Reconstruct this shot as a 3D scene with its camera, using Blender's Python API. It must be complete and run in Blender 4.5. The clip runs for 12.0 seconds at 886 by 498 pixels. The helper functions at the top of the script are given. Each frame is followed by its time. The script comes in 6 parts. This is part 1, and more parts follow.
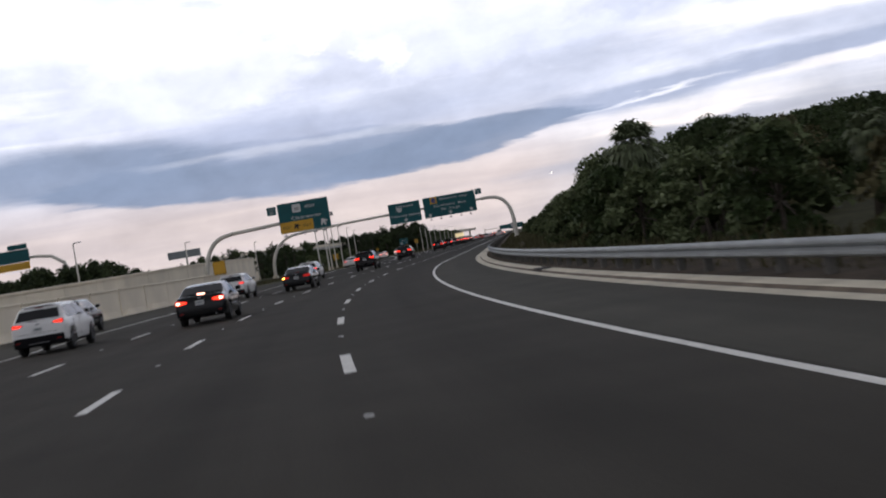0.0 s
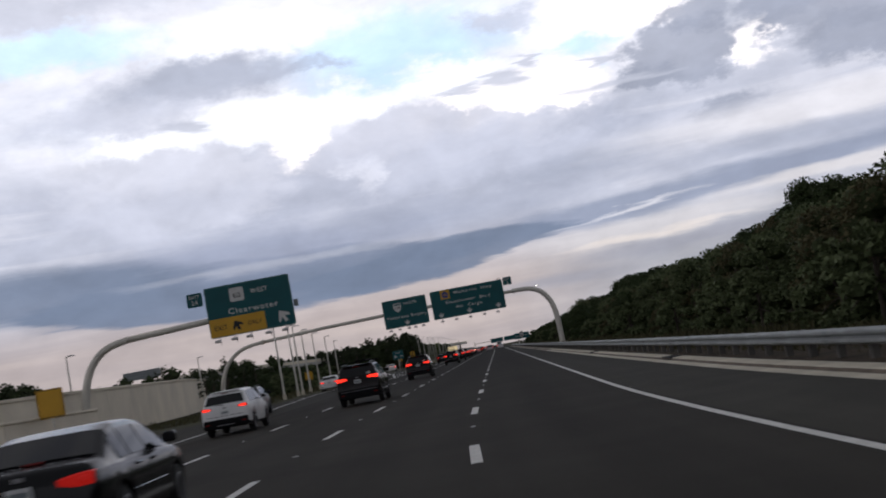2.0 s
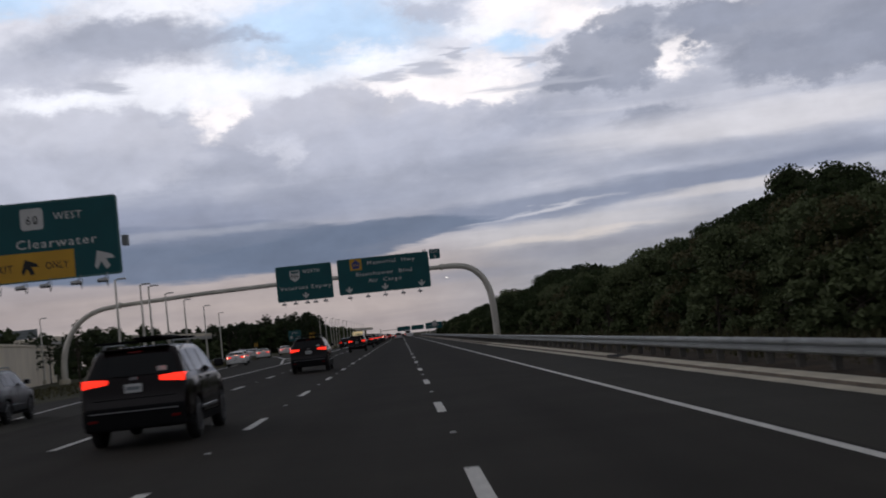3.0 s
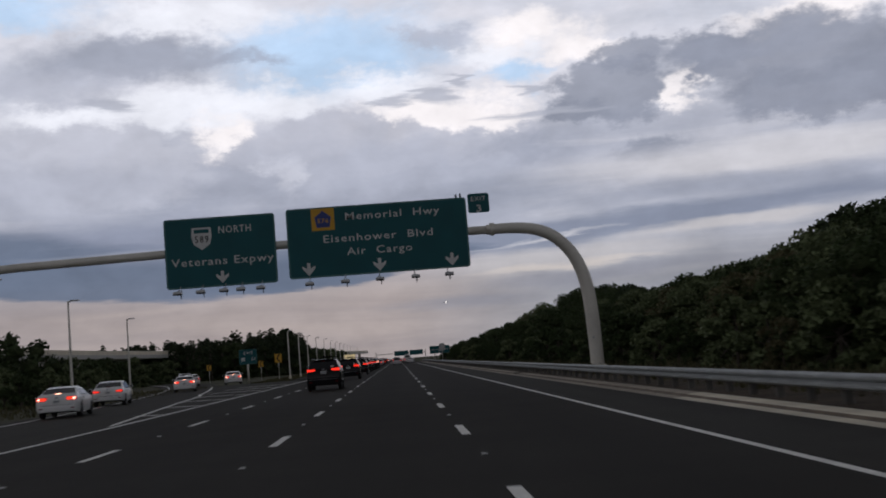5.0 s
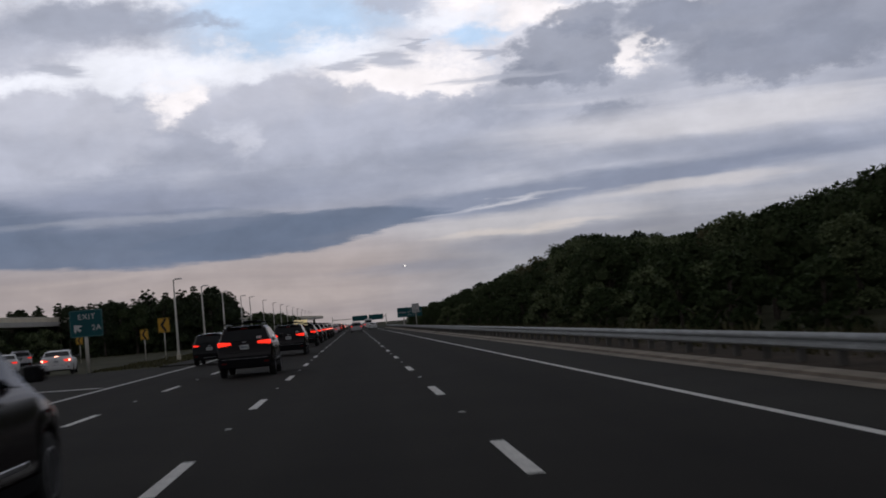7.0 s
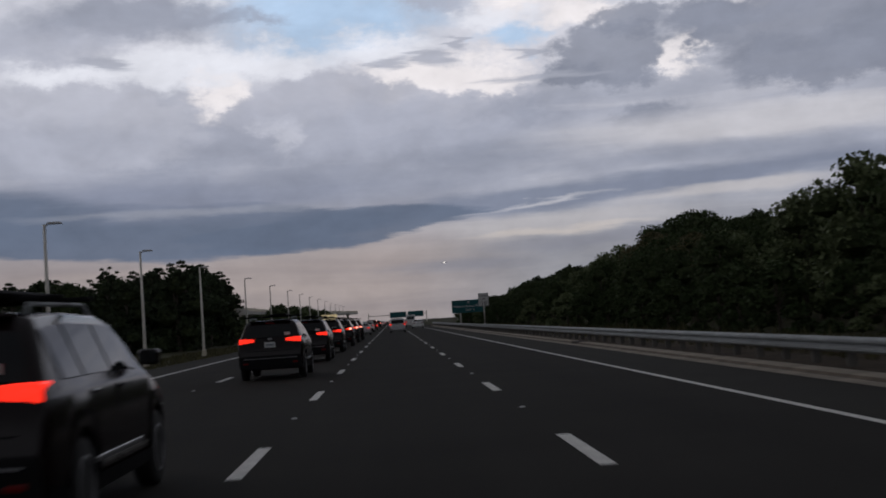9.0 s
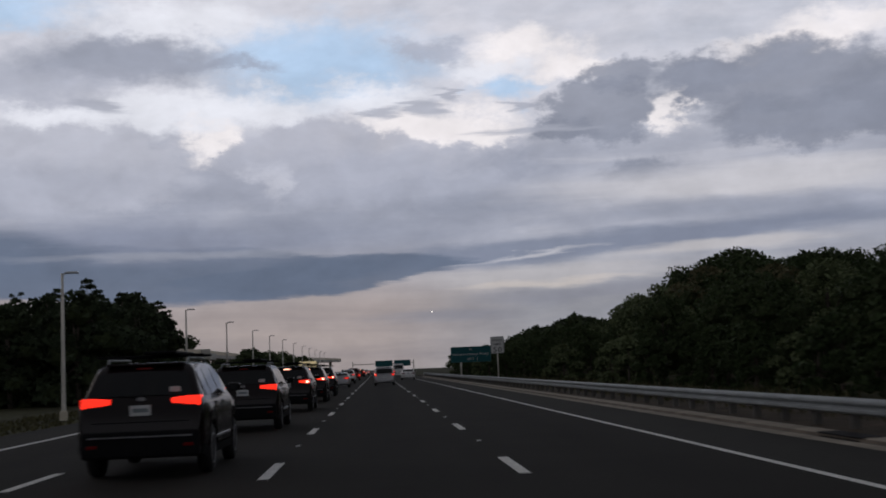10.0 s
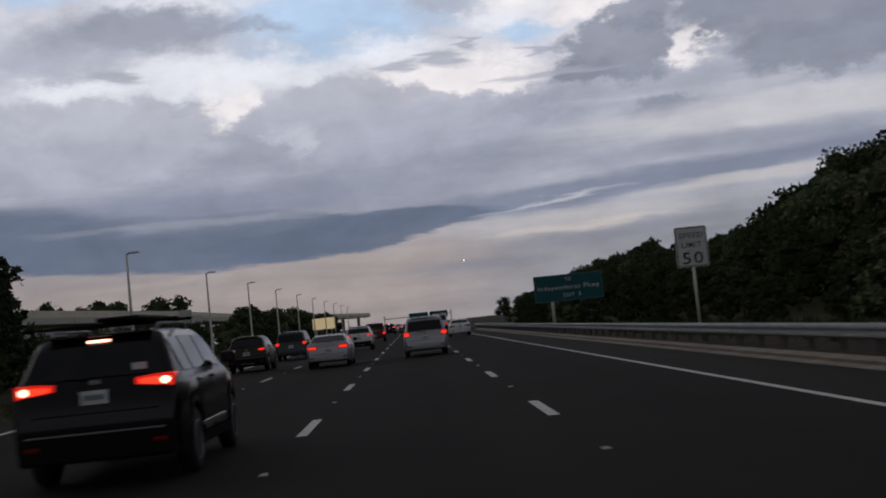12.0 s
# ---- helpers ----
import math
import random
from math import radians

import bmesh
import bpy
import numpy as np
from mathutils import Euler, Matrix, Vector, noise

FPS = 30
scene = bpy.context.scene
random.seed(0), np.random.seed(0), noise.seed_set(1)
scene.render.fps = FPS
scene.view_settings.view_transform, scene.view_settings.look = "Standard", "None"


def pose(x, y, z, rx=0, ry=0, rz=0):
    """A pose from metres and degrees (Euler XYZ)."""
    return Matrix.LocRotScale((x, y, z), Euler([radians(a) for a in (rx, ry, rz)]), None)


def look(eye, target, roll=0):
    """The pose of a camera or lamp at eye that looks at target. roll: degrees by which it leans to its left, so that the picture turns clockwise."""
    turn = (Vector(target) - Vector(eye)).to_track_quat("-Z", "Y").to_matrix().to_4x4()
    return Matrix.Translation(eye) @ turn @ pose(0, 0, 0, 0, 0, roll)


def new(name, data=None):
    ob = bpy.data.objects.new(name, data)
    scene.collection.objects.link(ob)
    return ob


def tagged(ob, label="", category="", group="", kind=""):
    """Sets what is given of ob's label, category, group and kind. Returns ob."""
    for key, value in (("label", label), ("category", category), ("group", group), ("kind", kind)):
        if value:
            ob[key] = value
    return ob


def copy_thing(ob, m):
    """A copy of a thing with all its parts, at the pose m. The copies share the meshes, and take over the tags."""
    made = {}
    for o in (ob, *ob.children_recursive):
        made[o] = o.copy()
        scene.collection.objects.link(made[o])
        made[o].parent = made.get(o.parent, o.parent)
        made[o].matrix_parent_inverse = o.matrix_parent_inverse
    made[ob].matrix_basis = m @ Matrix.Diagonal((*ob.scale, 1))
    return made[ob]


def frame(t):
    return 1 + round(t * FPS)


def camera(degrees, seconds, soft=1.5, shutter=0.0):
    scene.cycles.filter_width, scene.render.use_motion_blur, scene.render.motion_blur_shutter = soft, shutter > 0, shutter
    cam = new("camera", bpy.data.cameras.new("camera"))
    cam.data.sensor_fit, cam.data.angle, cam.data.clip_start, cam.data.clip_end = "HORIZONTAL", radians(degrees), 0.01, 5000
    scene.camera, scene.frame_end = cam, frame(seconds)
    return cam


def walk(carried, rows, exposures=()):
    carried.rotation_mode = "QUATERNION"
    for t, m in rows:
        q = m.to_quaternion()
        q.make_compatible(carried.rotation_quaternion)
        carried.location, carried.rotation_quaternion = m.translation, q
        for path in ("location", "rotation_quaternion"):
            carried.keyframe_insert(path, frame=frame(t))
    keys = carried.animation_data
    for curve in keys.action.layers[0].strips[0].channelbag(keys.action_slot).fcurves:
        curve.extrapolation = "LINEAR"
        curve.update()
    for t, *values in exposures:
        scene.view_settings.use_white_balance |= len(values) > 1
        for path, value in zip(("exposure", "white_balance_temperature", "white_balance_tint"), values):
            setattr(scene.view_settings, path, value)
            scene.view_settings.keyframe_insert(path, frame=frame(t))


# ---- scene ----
cam = camera(40.23, 12.0, soft=1.85, shutter=0.25)
EYE = 1.493


def cam_row(t, x, y, yaw, pitch, roll):
    a, b = radians(yaw), radians(pitch)
    way = Vector((-math.sin(a) * math.cos(b), math.cos(a) * math.cos(b), math.sin(b)))
    eye = Vector((x, y, EYE))
    return t, look(eye, eye + way * 10, roll)


walk(cam, [cam_row(*r) for r in (
    (0.0, 8.990, 6.392, 3.536, -0.363, -9.631), (0.5, 6.178, 21.323, 2.610, 1.460, -11.904),
    (1.0, 3.835, 36.793, 2.533, 1.066, -11.882), (1.5, 2.094, 51.319, 3.842, 1.370, -11.414),
    (2.0, 0.826, 66.465, 1.668, 4.898, -10.523), (2.5, -0.047, 81.244, -0.805, 3.712, -8.420),
    (3.0, -0.599, 97.137, -2.382, 3.761, -5.993), (3.5, -0.844, 111.883, -4.404, 3.172, -4.133),
    (5.5, -1.262, 172.938, -2.186, 5.318, -4.453), (6.0, -1.368, 187.812, -3.142, 4.278, -4.651),
    (6.5, -1.449, 202.817, -3.680, 3.167, -4.626), (7.0, -1.521, 217.968, -4.431, 3.163, -4.981),
    (7.5, -1.627, 232.988, -3.024, 3.542, -4.271), (9.5, -1.997, 294.067, -2.506, 3.175, -3.535),
    (10.0, -1.975, 309.773, -3.318, 5.570, -2.364), (10.5, -1.938, 324.806, -3.278, 3.771, -3.486),
    (11.0, -1.868, 340.381, -4.278, 2.692, -4.371), (11.5, -1.877, 355.240, -2.796, 4.063, -4.193),
    (12.0, -1.871, 370.322, -1.813, 3.340, -5.869))],
    exposures=((0.0, 1.05), (0.5, 0.98), (1.5, 0.7), (2.5, 0.33), (3.5, 0.1), (5.5, 0.05), (7.5, 0.1), (9.5, -0.17), (10.0, -0.1), (10.5, -0.19), (12.0, -0.1)))

# ---- sky and light ----
world = bpy.data.worlds.new("dusk_sky")
scene.world = world
world.use_nodes = True
wt = world.node_tree
wt.nodes.clear()


def wnode(kind, **sets):
    n = wt.nodes.new(kind)
    for k, v in sets.items():
        if k == "operation":
            n.operation = v
    return n


def wmath(op, a, b=None, c=None, clamp=False):
    n = wnode("ShaderNodeMath", operation=op)
    n.use_clamp = clamp
    for i, v in enumerate((a, b, c)):
        if v is None:
            continue
        if isinstance(v, (int, float)):
            n.inputs[i].default_value = v
        else:
            wt.links.new(v, n.inputs[i])
    return n.outputs[0]


def wmix(fac, a, b):
    n = wt.nodes.new("ShaderNodeMix")
    n.data_type = "RGBA"
    for sock, v in ((n.inputs[0], fac), (n.inputs[6], a), (n.inputs[7], b)):
        if isinstance(v, (int, float)):
            sock.default_value = v
        elif isinstance(v, tuple):
            sock.default_value = (*v, 1)
        else:
            wt.links.new(v, sock)
    return n.outputs[2]


def wramp(v, lo, hi):
    n = wt.nodes.new("ShaderNodeMapRange")
    n.interpolation_type = "SMOOTHSTEP"
    wt.links.new(v, n.inputs[0])
    n.inputs[1].default_value, n.inputs[2].default_value = lo, hi
    return n.outputs[0]


coord = wt.nodes.new("ShaderNodeTexCoord")
split = wt.nodes.new("ShaderNodeSeparateXYZ")
wt.links.new(coord.outputs["Generated"], split.inputs[0])
azim = wmath("MULTIPLY", wmath("ARCTAN2", split.outputs[0], split.outputs[1]), 57.2958)
elev = wmath("MULTIPLY", wmath("ARCSINE", wmath("MINIMUM", wmath("MAXIMUM", split.outputs[2], -0.999), 0.999)), 57.2958)


def wnoise(sa, se, off, detail=6.0, rough=0.55, warp=0.0):
    cmb = wt.nodes.new("ShaderNodeCombineXYZ")
    wt.links.new(wmath("MULTIPLY", azim, sa), cmb.inputs[0])
    wt.links.new(wmath("MULTIPLY", elev, se), cmb.inputs[1])
    cmb.inputs[2].default_value = off
    n = wt.nodes.new("ShaderNodeTexNoise")
    n.inputs["Scale"].default_value, n.inputs["Detail"].default_value = 1.0, detail
    n.inputs["Roughness"].default_value, n.inputs["Distortion"].default_value = rough, warp
    wt.links.new(cmb.outputs[0], n.inputs["Vector"])
    return wmath("SUBTRACT", n.outputs[0], 0.5)


n_wide = wnoise(0.10, 0.30, 7.7, 5, 0.55, 0.4)
n_streak = wnoise(0.07, 0.9, 1.3, 6, 0.55, 0.5)
n_puff = wnoise(0.30, 0.50, 3.1, 7, 0.56, 0.3)
n_fine = wnoise(0.9, 1.5, 9.2, 5, 0.55, 0.2)


def drifted(da, de, *noises):
    """The direction in degrees, moved about by noise, so that a cloud's outline billows or frays."""
    cmb = wt.nodes.new("ShaderNodeCombineXYZ")
    for k, (base, amount, shift) in enumerate(((azim, da, noises[0]), (elev, de, noises[1]))):
        wt.links.new(wmath("MULTIPLY_ADD", shift, amount, base), cmb.inputs[k])
    return cmb.outputs[0]


billow_a = wnoise(0.42, 0.75, 21.0, 8, 0.62)
billow_e = wnoise(0.42, 0.75, 34.0, 8, 0.62)
fray_a = wnoise(0.12, 1.3, 45.0, 7, 0.6)
fray_e = wnoise(0.20, 1.1, 57.0, 7, 0.6)
PUFFY = drifted(6.0, 3.0, billow_a, billow_e)
WISPY = drifted(9.0, 0.9, fray_a, fray_e)


def cloud(az, el, ra, re, soft=0.3, tilt=0.0, way=None):
    """How much of a cloud with that middle, width and height lies in a direction (degrees)."""
    mp = wt.nodes.new("ShaderNodeMapping")
    mp.vector_type = "TEXTURE"
    wt.links.new(way or PUFFY, mp.inputs[0])
    mp.inputs["Location"].default_value = (az, el, 0)
    mp.inputs["Rotation"].default_value = (0, 0, math.atan(tilt))
    mp.inputs["Scale"].default_value = (ra, re, 1)
    ln = wt.nodes.new("ShaderNodeVectorMath")
    ln.operation = "LENGTH"
    wt.links.new(mp.outputs[0], ln.inputs[0])
    return wramp(ln.outputs["Value"], 1 + soft, 1 - soft)


air = wt.nodes.new("ShaderNodeTexSky")
air.sky_type, air.sun_disc = "NISHITA", False
air.sun_elevation, air.sun_rotation = radians(6), radians(-60)
air_col = wmix(0.7, wmix(0.92, air.outputs[0], (0, 0, 0)), (0.46, 0.64, 0.90))
high = wmix(wramp(n_wide, -0.2, 0.2), (0.40, 0.42, 0.49), (0.56, 0.56, 0.62))
grey = wmix(wramp(n_wide, -0.22, 0.22), (0.25, 0.268, 0.335), (0.35, 0.364, 0.43))
grey = wmix(wmath("MULTIPLY", wramp(n_streak, 0.02, 0.2), 0.4), grey, (0.47, 0.47, 0.52))
low = wmix(wramp(n_streak, -0.25, 0.3), (0.245, 0.216, 0.222), (0.325, 0.280, 0.272))
low = wmix(wramp(azim, -1.0, 9.0), low, wmix(wramp(n_streak, -0.25, 0.3), (0.20, 0.207, 0.24), (0.275, 0.273, 0.297)))
sky = wmix(wramp(elev, 2.6, 6.5), low, grey)
sky = wmix(wramp(elev, 9.5, 13.0), sky, high)


def cloud_layer(under, col, amount, *spec, way=None):
    """Lays a cloud of that colour over the sky below it."""
    return wmix(wmath("MULTIPLY", cloud(*spec, way=way), amount), under, col)


WHITE, CREAM, LILAC = (0.66, 0.67, 0.73), (0.73, 0.695, 0.71), (0.50, 0.51, 0.58)
MID, DUSK, SLATE, DEEP = (0.325, 0.342, 0.415), (0.235, 0.254, 0.32), (0.20, 0.217, 0.275), (0.104, 0.130, 0.187)
# clear air and bright breaks high up
for spec in ((-2.2, 14.6, 4.6, 1.7, 0.6), (-18.5, 16.6, 4.5, 0.9, 0.6), (6.8, 12.9, 1.3, 0.6, 0.8)):
    sky = cloud_layer(sky, air_col, 0.85, *spec)
for spec in ((-9.0, 12.3, 3.4, 0.9, 0.5), (-5.0, 12.4, 2.6, 0.8, 0.6), (0.4, 12.7, 2.6, 0.7, 0.6), (5.6, 13.9, 2.0, 0.6, 0.6), (-9.0, 16.4, 4.0, 0.9, 0.6), (-14.0, 11.9, 3.0, 0.6, 0.6)):
    sky = cloud_layer(sky, WHITE, 0.85, *spec)
for spec in ((3.2, 11.25, 4.4, 0.95, 0.45), (9.9, 13.8, 2.0, 0.55, 0.5), (-7.6, 10.8, 1.25, 0.95, 0.5), (14.3, 11.5, 0.8, 1.05, 0.5), (7.8, 14.9, 2.2, 0.7, 0.6), (20.5, 14.0, 3.0, 0.5, 0.6)):
    sky = cloud_layer(sky, CREAM, 0.95, *spec)
# grey clouds high on the near side
sky = cloud_layer(sky, DUSK, 0.75, -11.5, 14.6, 4.6, 0.95, 0.5, 0.03)
sky = cloud_layer(sky, DUSK, 0.6, -6.6, 14.4, 1.6, 0.35, 0.6)
sky = cloud_layer(sky, MID, 0.7, -16.0, 13.4, 4.0, 0.8, 0.6)
sky = cloud_layer(sky, MID, 0.7, -19.0, 18.4, 5.0, 0.9, 0.6)
sky = cloud_layer(sky, MID, 0.7, 2.8, 14.9, 1.3, 0.5, 0.6)
# heaped clouds across the middle, tops crisp
sky = cloud_layer(sky, (0.40, 0.41, 0.475), 0.92, -13.2, 9.6, 5.0, 2.0, 0.22)
sky = cloud_layer(sky, MID, 0.7, -15.0, 8.6, 5.0, 1.4, 0.6)
for spec in ((-2.3, 10.2, 2.7, 1.6, 0.2), (-4.8, 9.9, 2.2, 1.05, 0.22), (0.9, 10.0, 2.8, 1.1, 0.22), (4.7, 9.7, 2.2, 0.75, 0.25), (6.9, 10.2, 1.1, 0.5, 0.3)):
    sky = cloud_layer(sky, (0.37, 0.38, 0.445), 0.9, *spec)
sky = cloud_layer(sky, MID, 0.8, -0.5, 8.9, 8.5, 1.2, 0.6)
sky = cloud_layer(sky, LILAC, 0.6, -4.7, 9.0, 0.7, 0.6, 0.8)
sky = cloud_layer(sky, DUSK, 0.55, 6.2, 9.6, 1.6, 0.6, 0.6)
sky = cloud_layer(sky, DUSK, 0.7, 6.0, 7.7, 3.8, 0.5, 0.6, 0.0, way=WISPY)
# dark heaps on the far side
for spec in ((11.2, 11.6, 2.5, 1.45, 0.2), (11.9, 13.2, 1.7, 0.8, 0.3), (9.6, 10.9, 1.3, 0.6, 0.4), (12.7, 8.7, 1.9, 0.6, 0.5)):
    sky = cloud_layer(sky, SLATE, 0.85, *spec)
for spec in ((19.0, 12.5, 5.4, 1.5, 0.25), (20.8, 10.6, 4.8, 1.2, 0.25), (15.9, 13.0, 2.0, 0.8, 0.4), (25.5, 11.5, 4.0, 1.6, 0.4)):
    sky = cloud_layer(sky, SLATE, 0.88, *spec)
sky = cloud_layer(sky, DUSK, 0.6, 17.0, 13.0, 4.0, 0.5, 0.6)
sky = cloud_layer(sky, CREAM, 0.7, 14.4, 11.7, 0.45, 0.7, 0.7)
sky = cloud_layer(sky, CREAM, 0.8, 23.0, 14.7, 3.0, 0.6, 0.6)
# scraps of dark cloud in front of the bright break
for spec in ((2.5, 12.25, 1.25, 0.40, 0.4), (0.6, 12.0, 0.6, 0.28, 0.5), (4.3, 12.85, 0.5, 0.24, 0.5), (7.1, 12.1, 0.45, 0.2, 0.5), (-11.6, 12.5, 1.1, 0.3, 0.5), (7.6, 11.0, 1.7, 0.2, 0.6)):
    sky = cloud_layer(sky, (0.33, 0.345, 0.41), 0.85, *spec, 0.0, way=WISPY)
# level sheets lower down
sky = cloud_layer(sky, (0.50, 0.49, 0.52), 0.75, 18.0, 8.0, 9.0, 0.8, 0.6, 0.0, way=WISPY)
sky = cloud_layer(sky, DUSK, 0.6, 16.0, 6.9, 5.0, 0.45, 0.6, 0.02, way=WISPY)
sky = cloud_layer(sky, (0.165, 0.188, 0.255), 0.9, 10.0, 5.45, 15.0, 0.55, 0.5, 0.05, way=WISPY)
sky = cloud_layer(sky, DEEP, 0.95, -10.5, 4.75, 10.5, 1.3, 0.1, -0.02, way=WISPY)
sky = cloud_layer(sky, DEEP, 0.92, -2.8, 4.5, 6.5, 0.9, 0.12, 0.06, way=WISPY)
sky = cloud_layer(sky, (0.185, 0.205, 0.275), 0.85, -12.0, 6.3, 10.0, 0.9, 0.7, 0.0, way=WISPY)
sky = cloud_layer(sky, DEEP, 0.9, -19.5, 5.7, 7.0, 1.2, 0.4, -0.04, way=WISPY)
sky = cloud_layer(sky, (0.30, 0.31, 0.36), 0.45, -9.0, 5.6, 6.0, 0.16, 0.8, 0.0, way=WISPY)
sky = cloud_layer(sky, (0.52, 0.51, 0.54), 0.55, 7.0, 5.15, 2.6, 0.09, 0.8, 0.10, way=WISPY)
sky = cloud_layer(sky, (0.40, 0.385, 0.40), 0.7, 9.0, 4.2, 5.0, 0.45, 0.6, 0.03, way=WISPY)
sky = cloud_layer(sky, (0.50, 0.45, 0.42), 0.6, 8.2, 3.75, 3.0, 0.14, 0.8, 0.03, way=WISPY)
sky = cloud_layer(sky, (0.20, 0.205, 0.245), 0.7, 9.8, 3.2, 5.0, 0.35, 0.6, 0.03, way=WISPY)
sky = cloud_layer(sky, (0.44, 0.42, 0.43), 0.7, 16.5, 5.1, 5.0, 0.3, 0.6, 0.03, way=WISPY)
sky = cloud_layer(sky, (0.19, 0.195, 0.235), 0.6, 3.4, 2.4, 3.0, 0.3, 0.7, 0.0, way=WISPY)
detail = wmath("ADD", 1.0, wmath("ADD", wmath("MULTIPLY", n_puff, 0.42), wmath("MULTIPLY", n_fine, 0.16)))
lift = wt.nodes.new("ShaderNodeVectorMath")
lift.operation = "SCALE"
wt.links.new(sky, lift.inputs[0])
wt.links.new(detail, lift.inputs["Scale"])
sky = lift.outputs[0]
upper = wmix(wramp(n_puff, -0.2, 0.2), (0.088, 0.092, 0.110), (0.127, 0.128, 0.138))
# the sky is dimmer away from the sunset, and overhead
sky = wmix(wmath("MULTIPLY", wramp(wmath("ABSOLUTE", azim), 35.0, 90.0), 0.7), sky, (0.152, 0.152, 0.165))
sky = wmix(wramp(elev, 17.0, 26.0), sky, upper)
sky = wmix(wramp(elev, -1.0, -0.2), (0.06, 0.06, 0.06), sky)
back = wt.nodes.new("ShaderNodeBackground")
back.inputs[1].default_value = 1.3
wt.links.new(sky, back.inputs[0])
wout = wt.nodes.new("ShaderNodeOutputWorld")
wt.links.new(back.outputs[0], wout.inputs[0])

sun = new("sun", bpy.data.lights.new("sun", "SUN"))
sun.data.energy, sun.data.angle, sun.data.color = 0.12, radians(25), (1.0, 0.9, 0.82)
sun.matrix_world = look((-60, 40, 45), (0, 0, 0))

# ---- materials ----


def material(name, colour, rough=0.6, metal=0.0, spread=0.0, scale=4.0, fine=0.0, fine_scale=60.0, bump=0.0, coat=0.0,
             emit=None, power=0.0, shift=0.0, island=False, glossy=0.5):
    """A surface with a base colour that varies at two scales, and with a fine relief."""
    m = bpy.data.materials.new(name)
    m.use_nodes = True
    t = m.node_tree
    p = t.nodes["Principled BSDF"]
    p.inputs["Roughness"].default_value, p.inputs["Metallic"].default_value = rough, metal
    p.inputs["Base Color"].default_value = (*colour, 1)
    p.inputs["Coat Weight"].default_value = coat
    p.inputs["Specular IOR Level"].default_value = glossy
    if emit:
        p.inputs["Emission Color"].default_value, p.inputs["Emission Strength"].default_value = (*emit, 1), power
    if spread or fine or bump or shift:
        co = t.nodes.new("ShaderNodeTexCoord")
        value = None
        for amount, sc in ((spread, scale), (fine, fine_scale)):
            if not amount:
                continue
            nz = t.nodes.new("ShaderNodeTexNoise")
            nz.inputs["Scale"].default_value, nz.inputs["Detail"].default_value = sc, 5
            t.links.new(co.outputs["Object"], nz.inputs["Vector"])
            mr = t.nodes.new("ShaderNodeMapRange")
            mr.inputs[1].default_value, mr.inputs[2].default_value = 0.3, 0.7
            mr.inputs[3].default_value, mr.inputs[4].default_value = 1 - amount, 1 + amount
            t.links.new(nz.outputs[0], mr.inputs[0])
            if value is None:
                value = mr.outputs[0]
            else:
                mu = t.nodes.new("ShaderNodeMath")
                mu.operation = "MULTIPLY"
                t.links.new(value, mu.inputs[0]), t.links.new(mr.outputs[0], mu.inputs[1])
                value = mu.outputs[0]
        if shift:
            src = t.nodes.new("ShaderNodeNewGeometry").outputs["Random Per Island"] if island else t.nodes.new("ShaderNodeObjectInfo").outputs["Random"]
            mr = t.nodes.new("ShaderNodeMapRange")
            mr.inputs[3].default_value, mr.inputs[4].default_value = 1 - shift, 1 + shift
            t.links.new(src, mr.inputs[0])
            if value is None:
                value = mr.outputs[0]
            else:
                mu = t.nodes.new("ShaderNodeMath")
                mu.operation = "MULTIPLY"
                t.links.new(value, mu.inputs[0]), t.links.new(mr.outputs[0], mu.inputs[1])
                value = mu.outputs[0]
        if value is not None:
            vm = t.nodes.new("ShaderNodeVectorMath")
            vm.operation = "SCALE"
            vm.inputs[0].default_value = colour
            t.links.new(value, vm.inputs["Scale"])
            t.links.new(vm.outputs[0], p.inputs["Base Color"])
        if bump:
            nz = t.nodes.new("ShaderNodeTexNoise")
            nz.inputs["Scale"].default_value, nz.inputs["Detail"].default_value = fine_scale, 4
            t.links.new(co.outputs["Object"], nz.inputs["Vector"])
            bp = t.nodes.new("ShaderNodeBump")
            bp.inputs["Strength"].default_value, bp.inputs["Distance"].default_value = bump, 0.01
            t.links.new(nz.outputs[0], bp.inputs["Height"])
            t.links.new(bp.outputs[0], p.inputs["Normal"])
    return m


